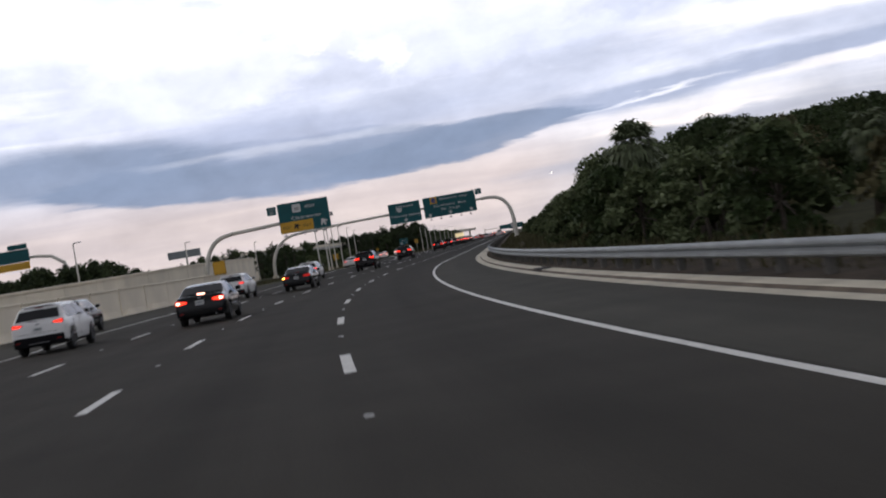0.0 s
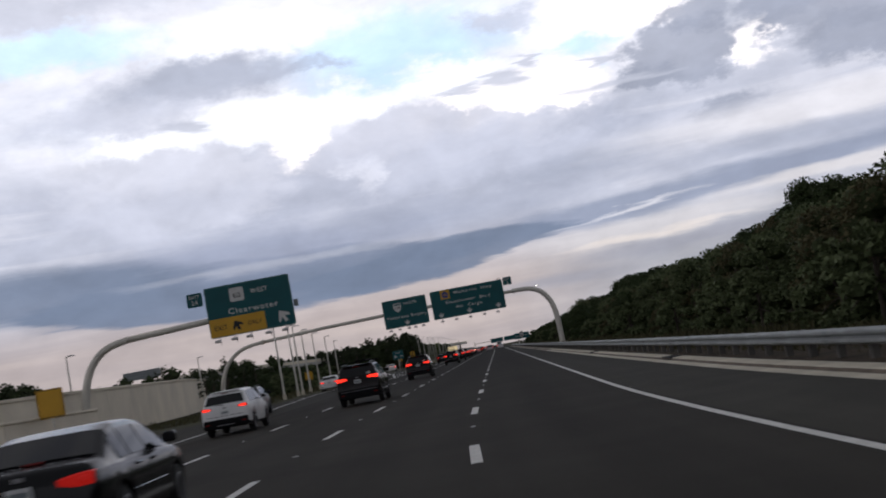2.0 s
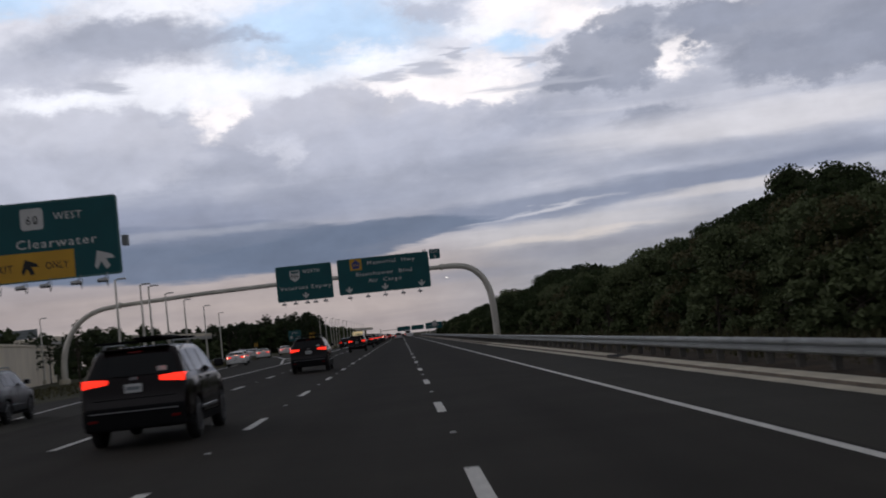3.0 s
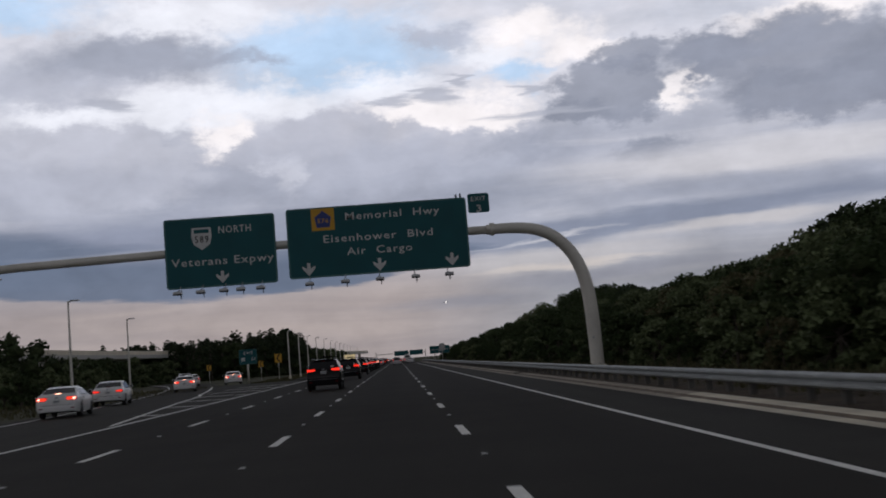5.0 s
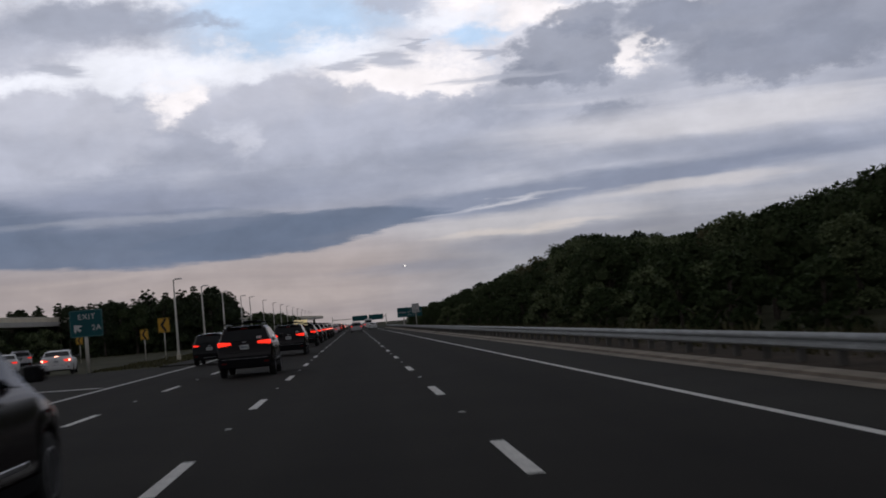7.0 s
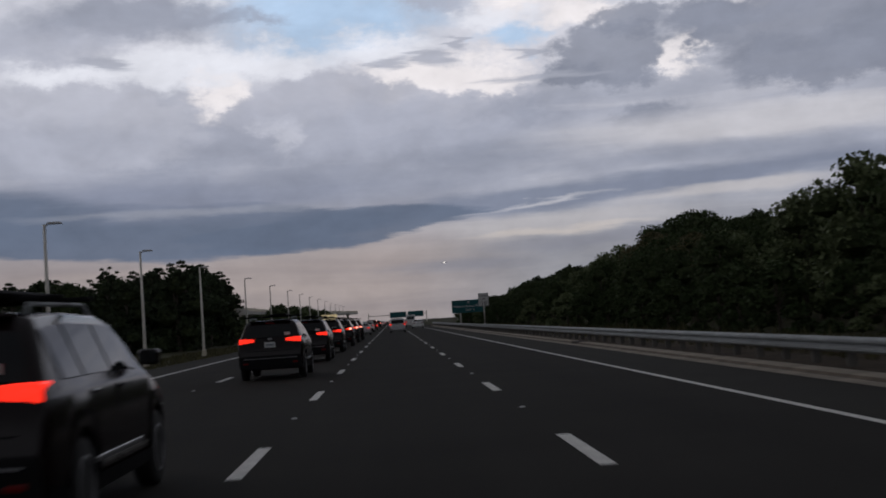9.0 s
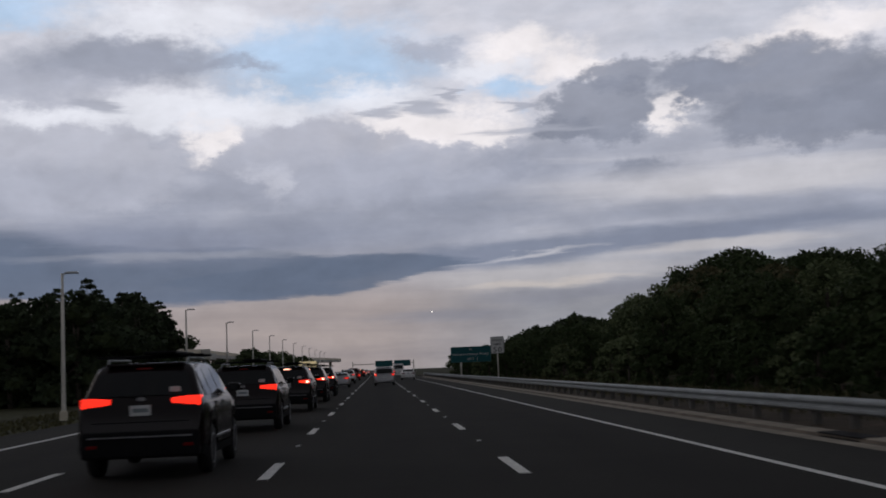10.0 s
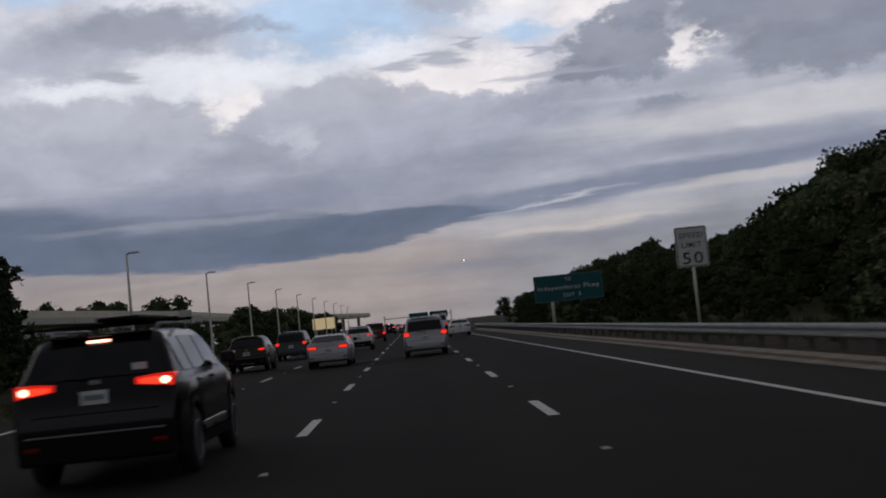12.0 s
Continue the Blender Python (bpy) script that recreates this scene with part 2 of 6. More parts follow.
M = dict(
    asphalt=material("asphalt", (0.0212, 0.0196, 0.0162), 0.95, spread=0.16, scale=0.35, fine=0.22, fine_scale=40, bump=0.35, glossy=0.12),
    shoulder=material("shoulder_asphalt", (0.0275, 0.0262, 0.0210), 0.9, spread=0.14, scale=0.5, fine=0.22, fine_scale=35, bump=0.35, glossy=0.12),
    paint=material("road_paint", (0.72, 0.71, 0.67), 0.7, spread=0.14, scale=2.5, fine=0.2, fine_scale=25, bump=0.1),
    concrete=material("concrete", (0.58, 0.53, 0.42), 0.85, spread=0.18, scale=0.8, fine=0.12, fine_scale=30, bump=0.3, shift=0.08),
    wall=material("wall_concrete", (0.78, 0.70, 0.56), 0.85, spread=0.1, scale=0.3, fine=0.08, fine_scale=12, bump=0.2, shift=0.05),
    concrete_brown=material("brown_concrete", (0.27, 0.235, 0.185), 0.9, spread=0.3, scale=0.9, fine=0.15, fine_scale=25, bump=0.3, shift=0.12),
    # curb face: its shadow is painted into a dirty brown
    curb_face=material("shaded_dirty_curb_face", (0.13, 0.105, 0.08), 0.9, spread=0.35, scale=1.2, fine=0.2, fine_scale=20, bump=0.3),
    bank=material("bare_bank", (0.060, 0.046, 0.032), 0.95, spread=0.4, scale=0.7, fine=0.35, fine_scale=9, bump=0.6, glossy=0.1),
    soil=material("soil_and_grass", (0.05, 0.05, 0.026), 0.95, spread=0.4, scale=0.12, fine=0.4, fine_scale=3, bump=0.6, glossy=0.1),
    grass=material("dry_grass", (0.085, 0.080, 0.04), 0.9, shift=0.45, island=True, glossy=0.15),
    steel=material("galvanised_steel", (0.30, 0.32, 0.325), 0.6, 0.35, spread=0.15, scale=2.0, fine=0.1, fine_scale=20, shift=0.06),
    post=material("weathered_post", (0.10, 0.095, 0.085), 0.85, spread=0.3, scale=5, shift=0.2),
    gantry=material("gantry_paint", (0.66, 0.63, 0.56), 0.5, 0.2, spread=0.1, scale=0.7, fine=0.05, fine_scale=9),
    green=material("sign_green", (0.003, 0.086, 0.096), 0.5, spread=0.1, scale=0.8, glossy=0.35),
    yellow=material("sign_yellow", (0.62, 0.34, 0.02), 0.5, spread=0.08, scale=0.8),
    white=material("sign_white", (0.62, 0.62, 0.60), 0.5, spread=0.06, scale=3),
    blue=material("shield_blue", (0.03, 0.05, 0.22), 0.5, spread=0.08, scale=3),
    black=material("black_print", (0.012, 0.012, 0.012), 0.6, spread=0.1, scale=5),
    dark=material("dark_plastic", (0.009, 0.009, 0.010), 0.7, spread=0.2, scale=4, glossy=0.08),
    rubber=material("tyre_rubber", (0.014, 0.014, 0.014), 0.85, spread=0.2, scale=8),
    rim=material("alloy_rim", (0.28, 0.28, 0.29), 0.35, 0.8, spread=0.1, scale=6),
    glass=material("car_glass", (0.006, 0.007, 0.008), 0.05, spread=0.1, scale=2, glossy=0.3),
    tail=material("tail_lamp_lit", (0.5, 0.01, 0.006), 0.2, emit=(1.0, 0.03, 0.014), power=1.25, spread=0.05),
    tail_dim=material("tail_lamp_dim", (0.30, 0.008, 0.006), 0.2, emit=(1.0, 0.02, 0.012), power=0.16, spread=0.05),
    brake=material("brake_lamp_lit", (0.6, 0.02, 0.01), 0.2, emit=(1.0, 0.04, 0.015), power=1.8, spread=0.05),
    brake_dim=material("brake_lamp_lens", (0.4, 0.01, 0.006), 0.2, emit=(1.0, 0.025, 0.012), power=0.55, spread=0.05),
    brake_hot=material("brake_lamp_bulb", (0.6, 0.1, 0.02), 0.2, emit=(1.0, 0.42, 0.30), power=4.5, spread=0.05),
    amber=material("turn_lamp_lit", (0.7, 0.3, 0.02), 0.2, emit=(1.0, 0.5, 0.06), power=5.0, spread=0.05),
    lens=material("red_lens", (0.16, 0.006, 0.006), 0.15, spread=0.1),
    lamp_head=material("lamp_head", (0.5, 0.5, 0.5), 0.5, 0.2, spread=0.08),
    plate=material("number_plate", (0.62, 0.63, 0.62), 0.5, spread=0.08, scale=8),
    plate_bar=material("plate_print", (0.20, 0.23, 0.24), 0.6, spread=0.1, scale=8),
    bark=material("bark", (0.085, 0.07, 0.055), 0.95, spread=0.3, scale=3, fine=0.2, fine_scale=14, bump=0.7),
    leaf_oak=material("leaf_oak", (0.043, 0.064, 0.023), 0.75, shift=0.25, island=True, glossy=0.2),
    leaf_olive=material("leaf_olive", (0.122, 0.150, 0.070), 0.75, shift=0.25, island=True, glossy=0.2),
    leaf_rust=material("leaf_rust", (0.110, 0.100, 0.050), 0.8, shift=0.22, island=True, glossy=0.2),
    leaf_pine=material("leaf_pine", (0.040, 0.055, 0.028), 0.8, shift=0.4, island=True, glossy=0.15),
    leaf_palm=material("leaf_palm", (0.125, 0.15, 0.08), 0.6, shift=0.35, island=True, glossy=0.3),
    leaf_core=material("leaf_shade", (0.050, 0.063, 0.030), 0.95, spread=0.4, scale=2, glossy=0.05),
    stone=material("pale_facade", (0.52, 0.50, 0.46), 0.8, spread=0.08, scale=0.4, fine=0.06, fine_scale=8),
    roof=material("grey_roof", (0.22, 0.21, 0.20), 0.8, spread=0.12, scale=0.5),
    sign_glow=material("lit_board", (0.6, 0.5, 0.3), 0.6, emit=(1.0, 0.8, 0.45), power=0.35, spread=0.05),
)


def wear_and_tone_road(m, near_tone):
    """Pavement paler round the bend and darker beyond, and lanes darker in the middle and paler in the wheel tracks."""
    tr = m.node_tree

    def mth(op, a, b=None):
        n = tr.nodes.new("ShaderNodeMath")
        n.operation = op
        for i, v in enumerate((a, b)):
            if isinstance(v, (int, float)):
                n.inputs[i].default_value = v
            elif v is not None:
                tr.links.new(v, n.inputs[i])
        return n.outputs[0]

    co = tr.nodes.new("ShaderNodeTexCoord")
    xyz = tr.nodes.new("ShaderNodeSeparateXYZ")
    tr.links.new(co.outputs["Object"], xyz.inputs[0])
    x, y = xyz.outputs[0], xyz.outputs[1]
    radius = 1 / 0.0022193
    dx, dy = mth("SUBTRACT", x, radius), mth("MINIMUM", mth("SUBTRACT", y, 98.68), 0.0)
    side = mth("SUBTRACT", radius, mth("SQRT", mth("ADD", mth("MULTIPLY", dx, dx), mth("MULTIPLY", dy, dy))))
    track = mth("MULTIPLY", mth("COSINE", mth("MULTIPLY", side, 2 * math.pi / 1.83)), -0.05)
    oil = mth("MULTIPLY", mth("COSINE", mth("MULTIPLY", mth("ADD", side, 1.83), 2 * math.pi / 3.66)), -0.06)
    cmb = tr.nodes.new("ShaderNodeCombineXYZ")
    tr.links.new(mth("MULTIPLY", side, 1.6), cmb.inputs[0])
    tr.links.new(mth("MULTIPLY", y, 0.035), cmb.inputs[1])
    nz = tr.nodes.new("ShaderNodeTexNoise")
    nz.inputs["Scale"].default_value, nz.inputs["Detail"].default_value = 1.0, 4
    tr.links.new(cmb.outputs[0], nz.inputs["Vector"])
    streak = mth("MULTIPLY", mth("SUBTRACT", nz.outputs[0], 0.5), 0.5)
    # tone along the road; its far end at 0.9 paints in dimmer light
    run_tone = tr.nodes.new("ShaderNodeMapRange")
    run_tone.interpolation_type = "SMOOTHSTEP"
    for i, v in ((1, 40.0), (2, 195.0), (3, near_tone), (4, 0.9)):
        run_tone.inputs[i].default_value = v
    tr.links.new(y, run_tone.inputs[0])
    total = mth("MULTIPLY", mth("ADD", 1.0, mth("ADD", mth("ADD", track, oil), streak)), run_tone.outputs[0])
    p = tr.nodes["Principled BSDF"]
    src = p.inputs["Base Color"].links[0].from_socket
    vm = tr.nodes.new("ShaderNodeVectorMath")
    vm.operation = "SCALE"
    tr.links.new(src, vm.inputs[0])
    tr.links.new(total, vm.inputs["Scale"])
    tr.links.new(vm.outputs[0], p.inputs["Base Color"])


wear_and_tone_road(M["asphalt"], 2.1)
wear_and_tone_road(M["shoulder"], 2.2)


def paint_of(name, colour, rough=0.32, metal=0.3):
    return material(name, colour, rough, metal, spread=0.05, scale=1.5, fine=0.03, fine_scale=200, coat=0.1 if max(colour) > 0.05 else 0.0, glossy=0.35 if max(colour) > 0.05 else 0.27)


# ---- mesh helpers ----
LANE = 3.66
CURVE_END, CURVE = 98.68, 0.0022193


def heading(s):
    return CURVE * max(CURVE_END - s, 0)


def on_road(s, d, z=0.0):
    """The place s metres along the carriageway and d metres right of the second lane line."""
    a = heading(s)
    if a <= 0:
        return Vector((d, s, z))
    return Vector(((1 - math.cos(a)) / CURVE + d * math.cos(a), CURVE_END - math.sin(a) / CURVE + d * math.sin(a), z))


def road_pose(s, d, z=0.0, turn=0.0, scale=1.0):
    m = Matrix.Translation(on_road(s, d, z)) @ Matrix.Rotation(heading(s) + radians(turn), 4, "Z")
    return m @ Matrix.Diagonal((scale, scale, scale, 1)) if scale != 1.0 else m


def thing(name, label, category, group="", kind="", at=None):
    ob = tagged(new(name), label, category, group, kind)
    if at is not None:
        ob.matrix_world = at
    return ob


def finish(bm, mat, smooth=False, name="mesh"):
    me = bpy.data.meshes.new(name)
    bm.normal_update()
    if smooth:
        for f in bm.faces:
            f.smooth = True
    bm.to_mesh(me)
    bm.free()
    me.materials.append(mat)
    return me


def part(name, bm, mat, parent=None, label="", smooth=False, at=None):
    """Links a bmesh (or a finished mesh) as one mesh object under a thing or a part."""
    me = finish(bm, mat, smooth, name) if isinstance(bm, bmesh.types.BMesh) else bm
    ob = new(name, me)
    if parent is not None:
        ob.parent = parent
    if at is not None:
        ob.matrix_basis = at
    if label:
        ob["label"] = label
    return ob


def solid(name, bm, mat, label, category, group="", kind="", smooth=False, at=None):
    return tagged(part(name, bm, mat, None, "", smooth, at), label, category, group, kind)


def raw_mesh(name, verts, faces, mat, smooth=False):
    me = bpy.data.meshes.new(name)
    me.from_pydata(verts, [], faces)
    me.materials.append(mat)
    if smooth:
        me.polygons.foreach_set("use_smooth", [True] * len(me.polygons))
    me.update()
    return me


def box(bm, sx, sy, sz, at=(0, 0, 0), bevel=0.0, turn=None, seg=1, taper=1.0):
    """Adds a box whose base centre is at the place given."""
    made = bmesh.ops.create_cube(bm, size=1.0)["verts"]
    for v in made:
        k = taper if v.co.z > 0 else 1.0
        v.co = Vector((v.co.x * sx * k, v.co.y * sy * k, (v.co.z + 0.5) * sz))
    if bevel:
        edges = list({e for v in made for e in v.link_edges})
        made = list({v for f in bmesh.ops.bevel(bm, geom=edges, offset=bevel, segments=seg, affect="EDGES", profile=0.5)["faces"] for v in f.verts} | {v for v in made if v.is_valid})
    m = Matrix.Translation(at) @ (turn if turn is not None else Matrix.Identity(4))
    bmesh.ops.transform(bm, matrix=m, verts=[v for v in made if v.is_valid])
    return bm


def one_box(*a, **k):
    return box(bmesh.new(), *a, **k)


def tube(points, radii, sides=10, bm=None, cap=True):
    bm = bm or bmesh.new()
    pts = [Vector(p) for p in points]
    radii = radii if isinstance(radii, (list, tuple)) else [radii] * len(pts)
    rings, side = [], None
    for i, p in enumerate(pts):
        t = (pts[min(i + 1, len(pts) - 1)] - pts[max(i - 1, 0)]).normalized()
        if side is None:
            side = t.orthogonal().normalized()
        side = (side - t * side.dot(t)).normalized()
        up = t.cross(side)
        rings.append([bm.verts.new(p + (side * math.cos(a) + up * math.sin(a)) * radii[i]) for a in (2 * math.pi * k / sides for k in range(sides))])
    for a, b in zip(rings, rings[1:]):
        for k in range(sides):
            bm.faces.new((a[k], a[(k + 1) % sides], b[(k + 1) % sides], b[k]))
    if cap:
        bm.faces.new(list(reversed(rings[0])))
        bm.faces.new(rings[-1])
    return bm


def lathe(profile, sides=20, axis="X"):
    """Turns (offset along the axis, radius) points about the axis."""
    bm = bmesh.new()
    rings = []
    for o, r in profile:
        ring = []
        for k in range(sides):
            a = 2 * math.pi * k / sides
            ring.append(bm.verts.new((o, r * math.cos(a), r * math.sin(a))))
        rings.append(ring)
    for a, b in zip(rings, rings[1:]):
        for k in range(sides):
            bm.faces.new((a[k], a[(k + 1) % sides], b[(k + 1) % sides], b[k]))
    bm.faces.new(rings[0]), bm.faces.new(list(reversed(rings[-1])))
    bmesh.ops.recalc_face_normals(bm, faces=bm.faces)
    return bm


def plate_shape(outline, depth, at=(0, 0, 0)):
    """A flat plate with that outline in x and z, its face towards -y."""
    bm = bmesh.new()
    a = [bm.verts.new((x + at[0], at[1], z + at[2])) for x, z in outline]
    b = [bm.verts.new((x + at[0], at[1] + depth, z + at[2])) for x, z in outline]
    bm.faces.new(a), bm.faces.new(list(reversed(b)))
    for i in range(len(a)):
        j = (i + 1) % len(a)
        bm.faces.new((a[j], a[i], b[i], b[j]))
    bmesh.ops.recalc_face_normals(bm, faces=bm.faces)
    return bm


def rounded(w, h, r, n=4):
    out = []
    for cx, cz, a0 in ((w / 2 - r, h / 2 - r, 0), (-w / 2 + r, h / 2 - r, 90), (-w / 2 + r, -h / 2 + r, 180), (w / 2 - r, -h / 2 + r, 270)):
        out += [(cx + r * math.cos(radians(a0 + 90 * k / n)), cz + r * math.sin(radians(a0 + 90 * k / n))) for k in range(n + 1)]
    return out


def lettering(parent, words, width, height, at, mat, name="lettering"):
    """Raised letters of that width and capital height, facing -y, with their middle at the place given."""
    cu = bpy.data.curves.new("words", "FONT")
    cu.body, cu.size, cu.extrude, cu.resolution_u = words, 1.0, 0.004, 2
    cu.offset, cu.space_character = 0.006, 1.14
    tmp = bpy.data.objects.new("words", cu)
    me = bpy.data.meshes.new_from_object(tmp)
    bpy.data.objects.remove(tmp)
    co = np.zeros(len(me.vertices) * 3)
    me.vertices.foreach_get("co", co)
    co = co.reshape(-1, 3)
    lo, hi = co.min(0), co.max(0)
    kx, ky = width / (hi[0] - lo[0]), height / 0.70
    out = np.stack([(co[:, 0] - (lo[0] + hi[0]) / 2) * kx, -co[:, 2], (co[:, 1] - 0.35) * ky], 1)
    me.vertices.foreach_set("co", out.ravel())
    me.materials.clear()
    me.materials.append(mat)
    me.update()
    words_in = words.split()
    if len(words_in) == 1:
        return part(name, me, mat, parent, at=Matrix.Translation(at))
    # one part for each word: cut at the widest gaps
    spans = sorted((min(out[v, 0] for v in f.vertices), max(out[v, 0] for v in f.vertices)) for f in me.polygons)
    gaps, reach = [], spans[0][1]
    for lo_x, hi_x in spans:
        if lo_x > reach:
            gaps.append((lo_x - reach, (lo_x + reach) / 2))
        reach = max(reach, hi_x)
    cuts = sorted(g[1] for g in sorted(gaps)[-(len(words_in) - 1):])
    for k in range(len(words_in)):
        left, right = ([-1e9] + cuts)[k], (cuts + [1e9])[k]
        bm = bmesh.new()
        bm.from_mesh(me)
        drop = [v for v in bm.verts if not left < v.co.x <= right]
        bmesh.ops.delete(bm, geom=drop, context="VERTS")
        part(name, bm, mat, parent, at=Matrix.Translation(at))
    bpy.data.meshes.remove(me)


def strip_mesh(name, s0, s1, left, right, z, mat, step=4.0, thick=0.0):
    """A strip along the carriageway between two offsets, which may change along it."""
    n = max(1, int((s1 - s0) / step))
    verts, faces = [], []
    for i in range(n + 1):
        s = s0 + (s1 - s0) * i / n
        a, b = left(s) if callable(left) else left, right(s) if callable(right) else right
        verts += [on_road(s, a, z), on_road(s, b, z)]
    for i in range(n):
        faces.append((2 * i, 2 * i + 1, 2 * i + 3, 2 * i + 2))
    if thick:
        k = len(verts)
        verts += [v - Vector((0, 0, thick)) for v in verts]
        for i in range(n):
            faces += [(2 * i, 2 * i + 2, k + 2 * i + 2, k + 2 * i), (2 * i + 3, 2 * i + 1, k + 2 * i + 1, k + 2 * i + 3)]
        faces += [(0, k, k + 1, 1), (2 * n + 1, k + 2 * n + 1, k + 2 * n, 2 * n)]
    return raw_mesh(name, verts, faces, mat)

# ---- ground and carriageway ----
def ramp_mid(s):
    return -13.4 - 0.0007 * max(s - 170, 0) ** 2


def lerp_table(s, table):
    for (a, u), (b, v) in zip(table, table[1:]):
        if s <= b:
            return u + (v - u) * min(max((s - a) / (b - a), 0), 1)
    return table[-1][1]


def left_edge(s):
    return lerp_table(s, ((-60, -11.6), (90, -11.6), (125, -12.5), (150, -14.6), (172, -16.0)))


def through_edge(s):
    return lerp_table(s, ((150, -10.95), (200, -10.3), (280, -10.2), (330, -10.7), (400, -10.98)))


def build_ground():
    verts, faces, nx, ny = [], [], 70, 90
    xs = [math.copysign(abs(k) ** 2.2, k) * 3200 for k in np.linspace(-1, 1, nx)]
    ys = [-500 + 4900 * (k ** 1.6) for k in np.linspace(0, 1, ny)]
    for y in ys:
        for x in xs:
            far = min(max((abs(x + 3) - 60) / 200, 0), 1)
            verts.append((x, y, -0.07 + far * 1.5 * noise.noise(Vector((x / 170, y / 170, 0)))))
    for j in range(ny - 1):
        for i in range(nx - 1):
            k = j * nx + i
            faces.append((k, k + 1, k + nx + 1, k + nx))
    ob = new("ground", raw_mesh("ground", verts, faces, M["soil"], True))
    tagged(ob, "flat dark soil and short roadside grass", "ground", kind="structure")


build_ground()
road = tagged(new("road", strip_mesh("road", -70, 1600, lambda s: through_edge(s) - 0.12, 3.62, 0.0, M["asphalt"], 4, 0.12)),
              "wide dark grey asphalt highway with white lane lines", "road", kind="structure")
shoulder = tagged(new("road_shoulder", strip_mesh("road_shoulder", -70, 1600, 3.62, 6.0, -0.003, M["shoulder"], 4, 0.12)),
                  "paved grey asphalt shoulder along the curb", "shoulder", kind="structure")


def paved_left(s):
    if s < 172:
        return lerp_table(s, ((-60, -19.9), (110, -19.9), (150, -17.6), (172, -17.2)))
    return ramp_mid(s) - 3.6


def ramp_right(s):
    return through_edge(s) - 0.12 if s < 288 else ramp_mid(s) + 2.8


exit_ramp = tagged(new("exit_ramp", strip_mesh("exit_ramp", -70, 430, paved_left, ramp_right, -0.004, M["shoulder"], 4, 0.12)),
                   "paved exit lane that bends away from the highway", "ramp", kind="structure")
left_shoulder = tagged(new("left_shoulder", strip_mesh("left_shoulder", 290, 1600, -13.1, lambda s: through_edge(s) - 0.12, -0.005, M["shoulder"], 4, 0.12)),
                       "paved asphalt shoulder beside the grass median", "shoulder", kind="structure")


def line_part(name, s0, s1, offset, wide=0.16, z=0.004, parent=road, step=4.0):
    f = offset if callable(offset) else (lambda s: offset)
    me = strip_mesh(name, s0, s1, lambda s: f(s) - wide / 2, lambda s: f(s) + wide / 2, z, M["paint"], step, 0.003)
    ob = new(name, me)
    ob.parent = parent
    return ob


line_part("edge_line", -60, 1500, 3.465, 0.13)
line_part("edge_line", 158, 1500, through_edge, 0.17, parent=road)
line_part("edge_line", -60, 168, left_edge, 0.15, 0.004, exit_ramp)
line_part("edge_line", 168, 420, lambda s: ramp_mid(s) - 2.6, 0.15, 0.004, exit_ramp)
line_part("gore_line", 198, 288, lambda s: lerp_table(s, ((198, -10.7), (226, -13.3), (240, -14.4))) if s < 240 else min(-14.4, ramp_mid(s) + 2.0), 0.17, 0.004, exit_ramp)
for k in range(7):
    s = 206 + 9.5 * k
    wide = abs(lerp_table(s, ((198, -10.7), (226, -13.3), (240, -14.4)) if s < 240 else ((198, -14.4), (300, -15.6))) - through_edge(s))
    if wide < 1:
        continue
    bm = one_box(wide, 0.4, 0.006, (through_edge(s) - 0.2 - wide / 2, s, 0.0), turn=Matrix.Rotation(radians(-28), 4, "Z"))
    part("gore_stripe", bm, M["paint"], exit_ramp)

# broken lane lines: ten-foot dashes, forty feet apart
CYCLE = 12.192
dash_mesh = finish(one_box(0.165, 3.05, 0.007, bevel=0.002), M["paint"], name="lane_dash")
for offset, phase, last in ((0.0, 11.056, 60), (-LANE, 11.910, 60), (-2 * LANE + 0.05, 11.804, 55)):
    for n in range(-5, last):
        s = n * CYCLE + phase
        part("lane_dash", dash_mesh, None, road, at=road_pose(s, offset, -0.0015))
# raised reflective markers midway between the dashes
bm = one_box(0.11, 0.1, 0.016, bevel=0.006, taper=0.7)
marker_mesh = finish(bm, M["white"], name="lane_marker")
for offset, phase in ((0.0, 11.056), (-LANE, 11.910), (-2 * LANE + 0.05, 11.804)):
    for n in range(-2, 40):
        s = n * CYCLE + phase + CYCLE / 2
        part("lane_marker", marker_mesh, None, road, at=road_pose(s, offset, -0.001))

def verge(s):
    """How far the curb and rail stand off their usual line: wider round the bend."""
    return lerp_table(s, ((-60, 0.25), (75, 0.25), (125, -0.05), (200, -0.22), (300, -0.3)))


# ---- curb and gutter, drains ----
curb = thing("concrete_curb", "weathered pale concrete curb and gutter along the shoulder", "curb", kind="structure")
bm = bmesh.new()
prof = ((5.72, -0.1), (5.72, 0.0), (6.04, 0.006), (6.04, -0.1))


def extrude_profile(bm, prof, y0, y1):
    ring = [[bm.verts.new((x - 6.0, y, z)) for x, z in prof] for y in (y0, y1)]
    for a in range(len(prof) - 1):
        bm.faces.new((ring[0][a], ring[0][a + 1], ring[1][a + 1], ring[1][a]))
    bm.faces.new(ring[0]), bm.faces.new(list(reversed(ring[1])))


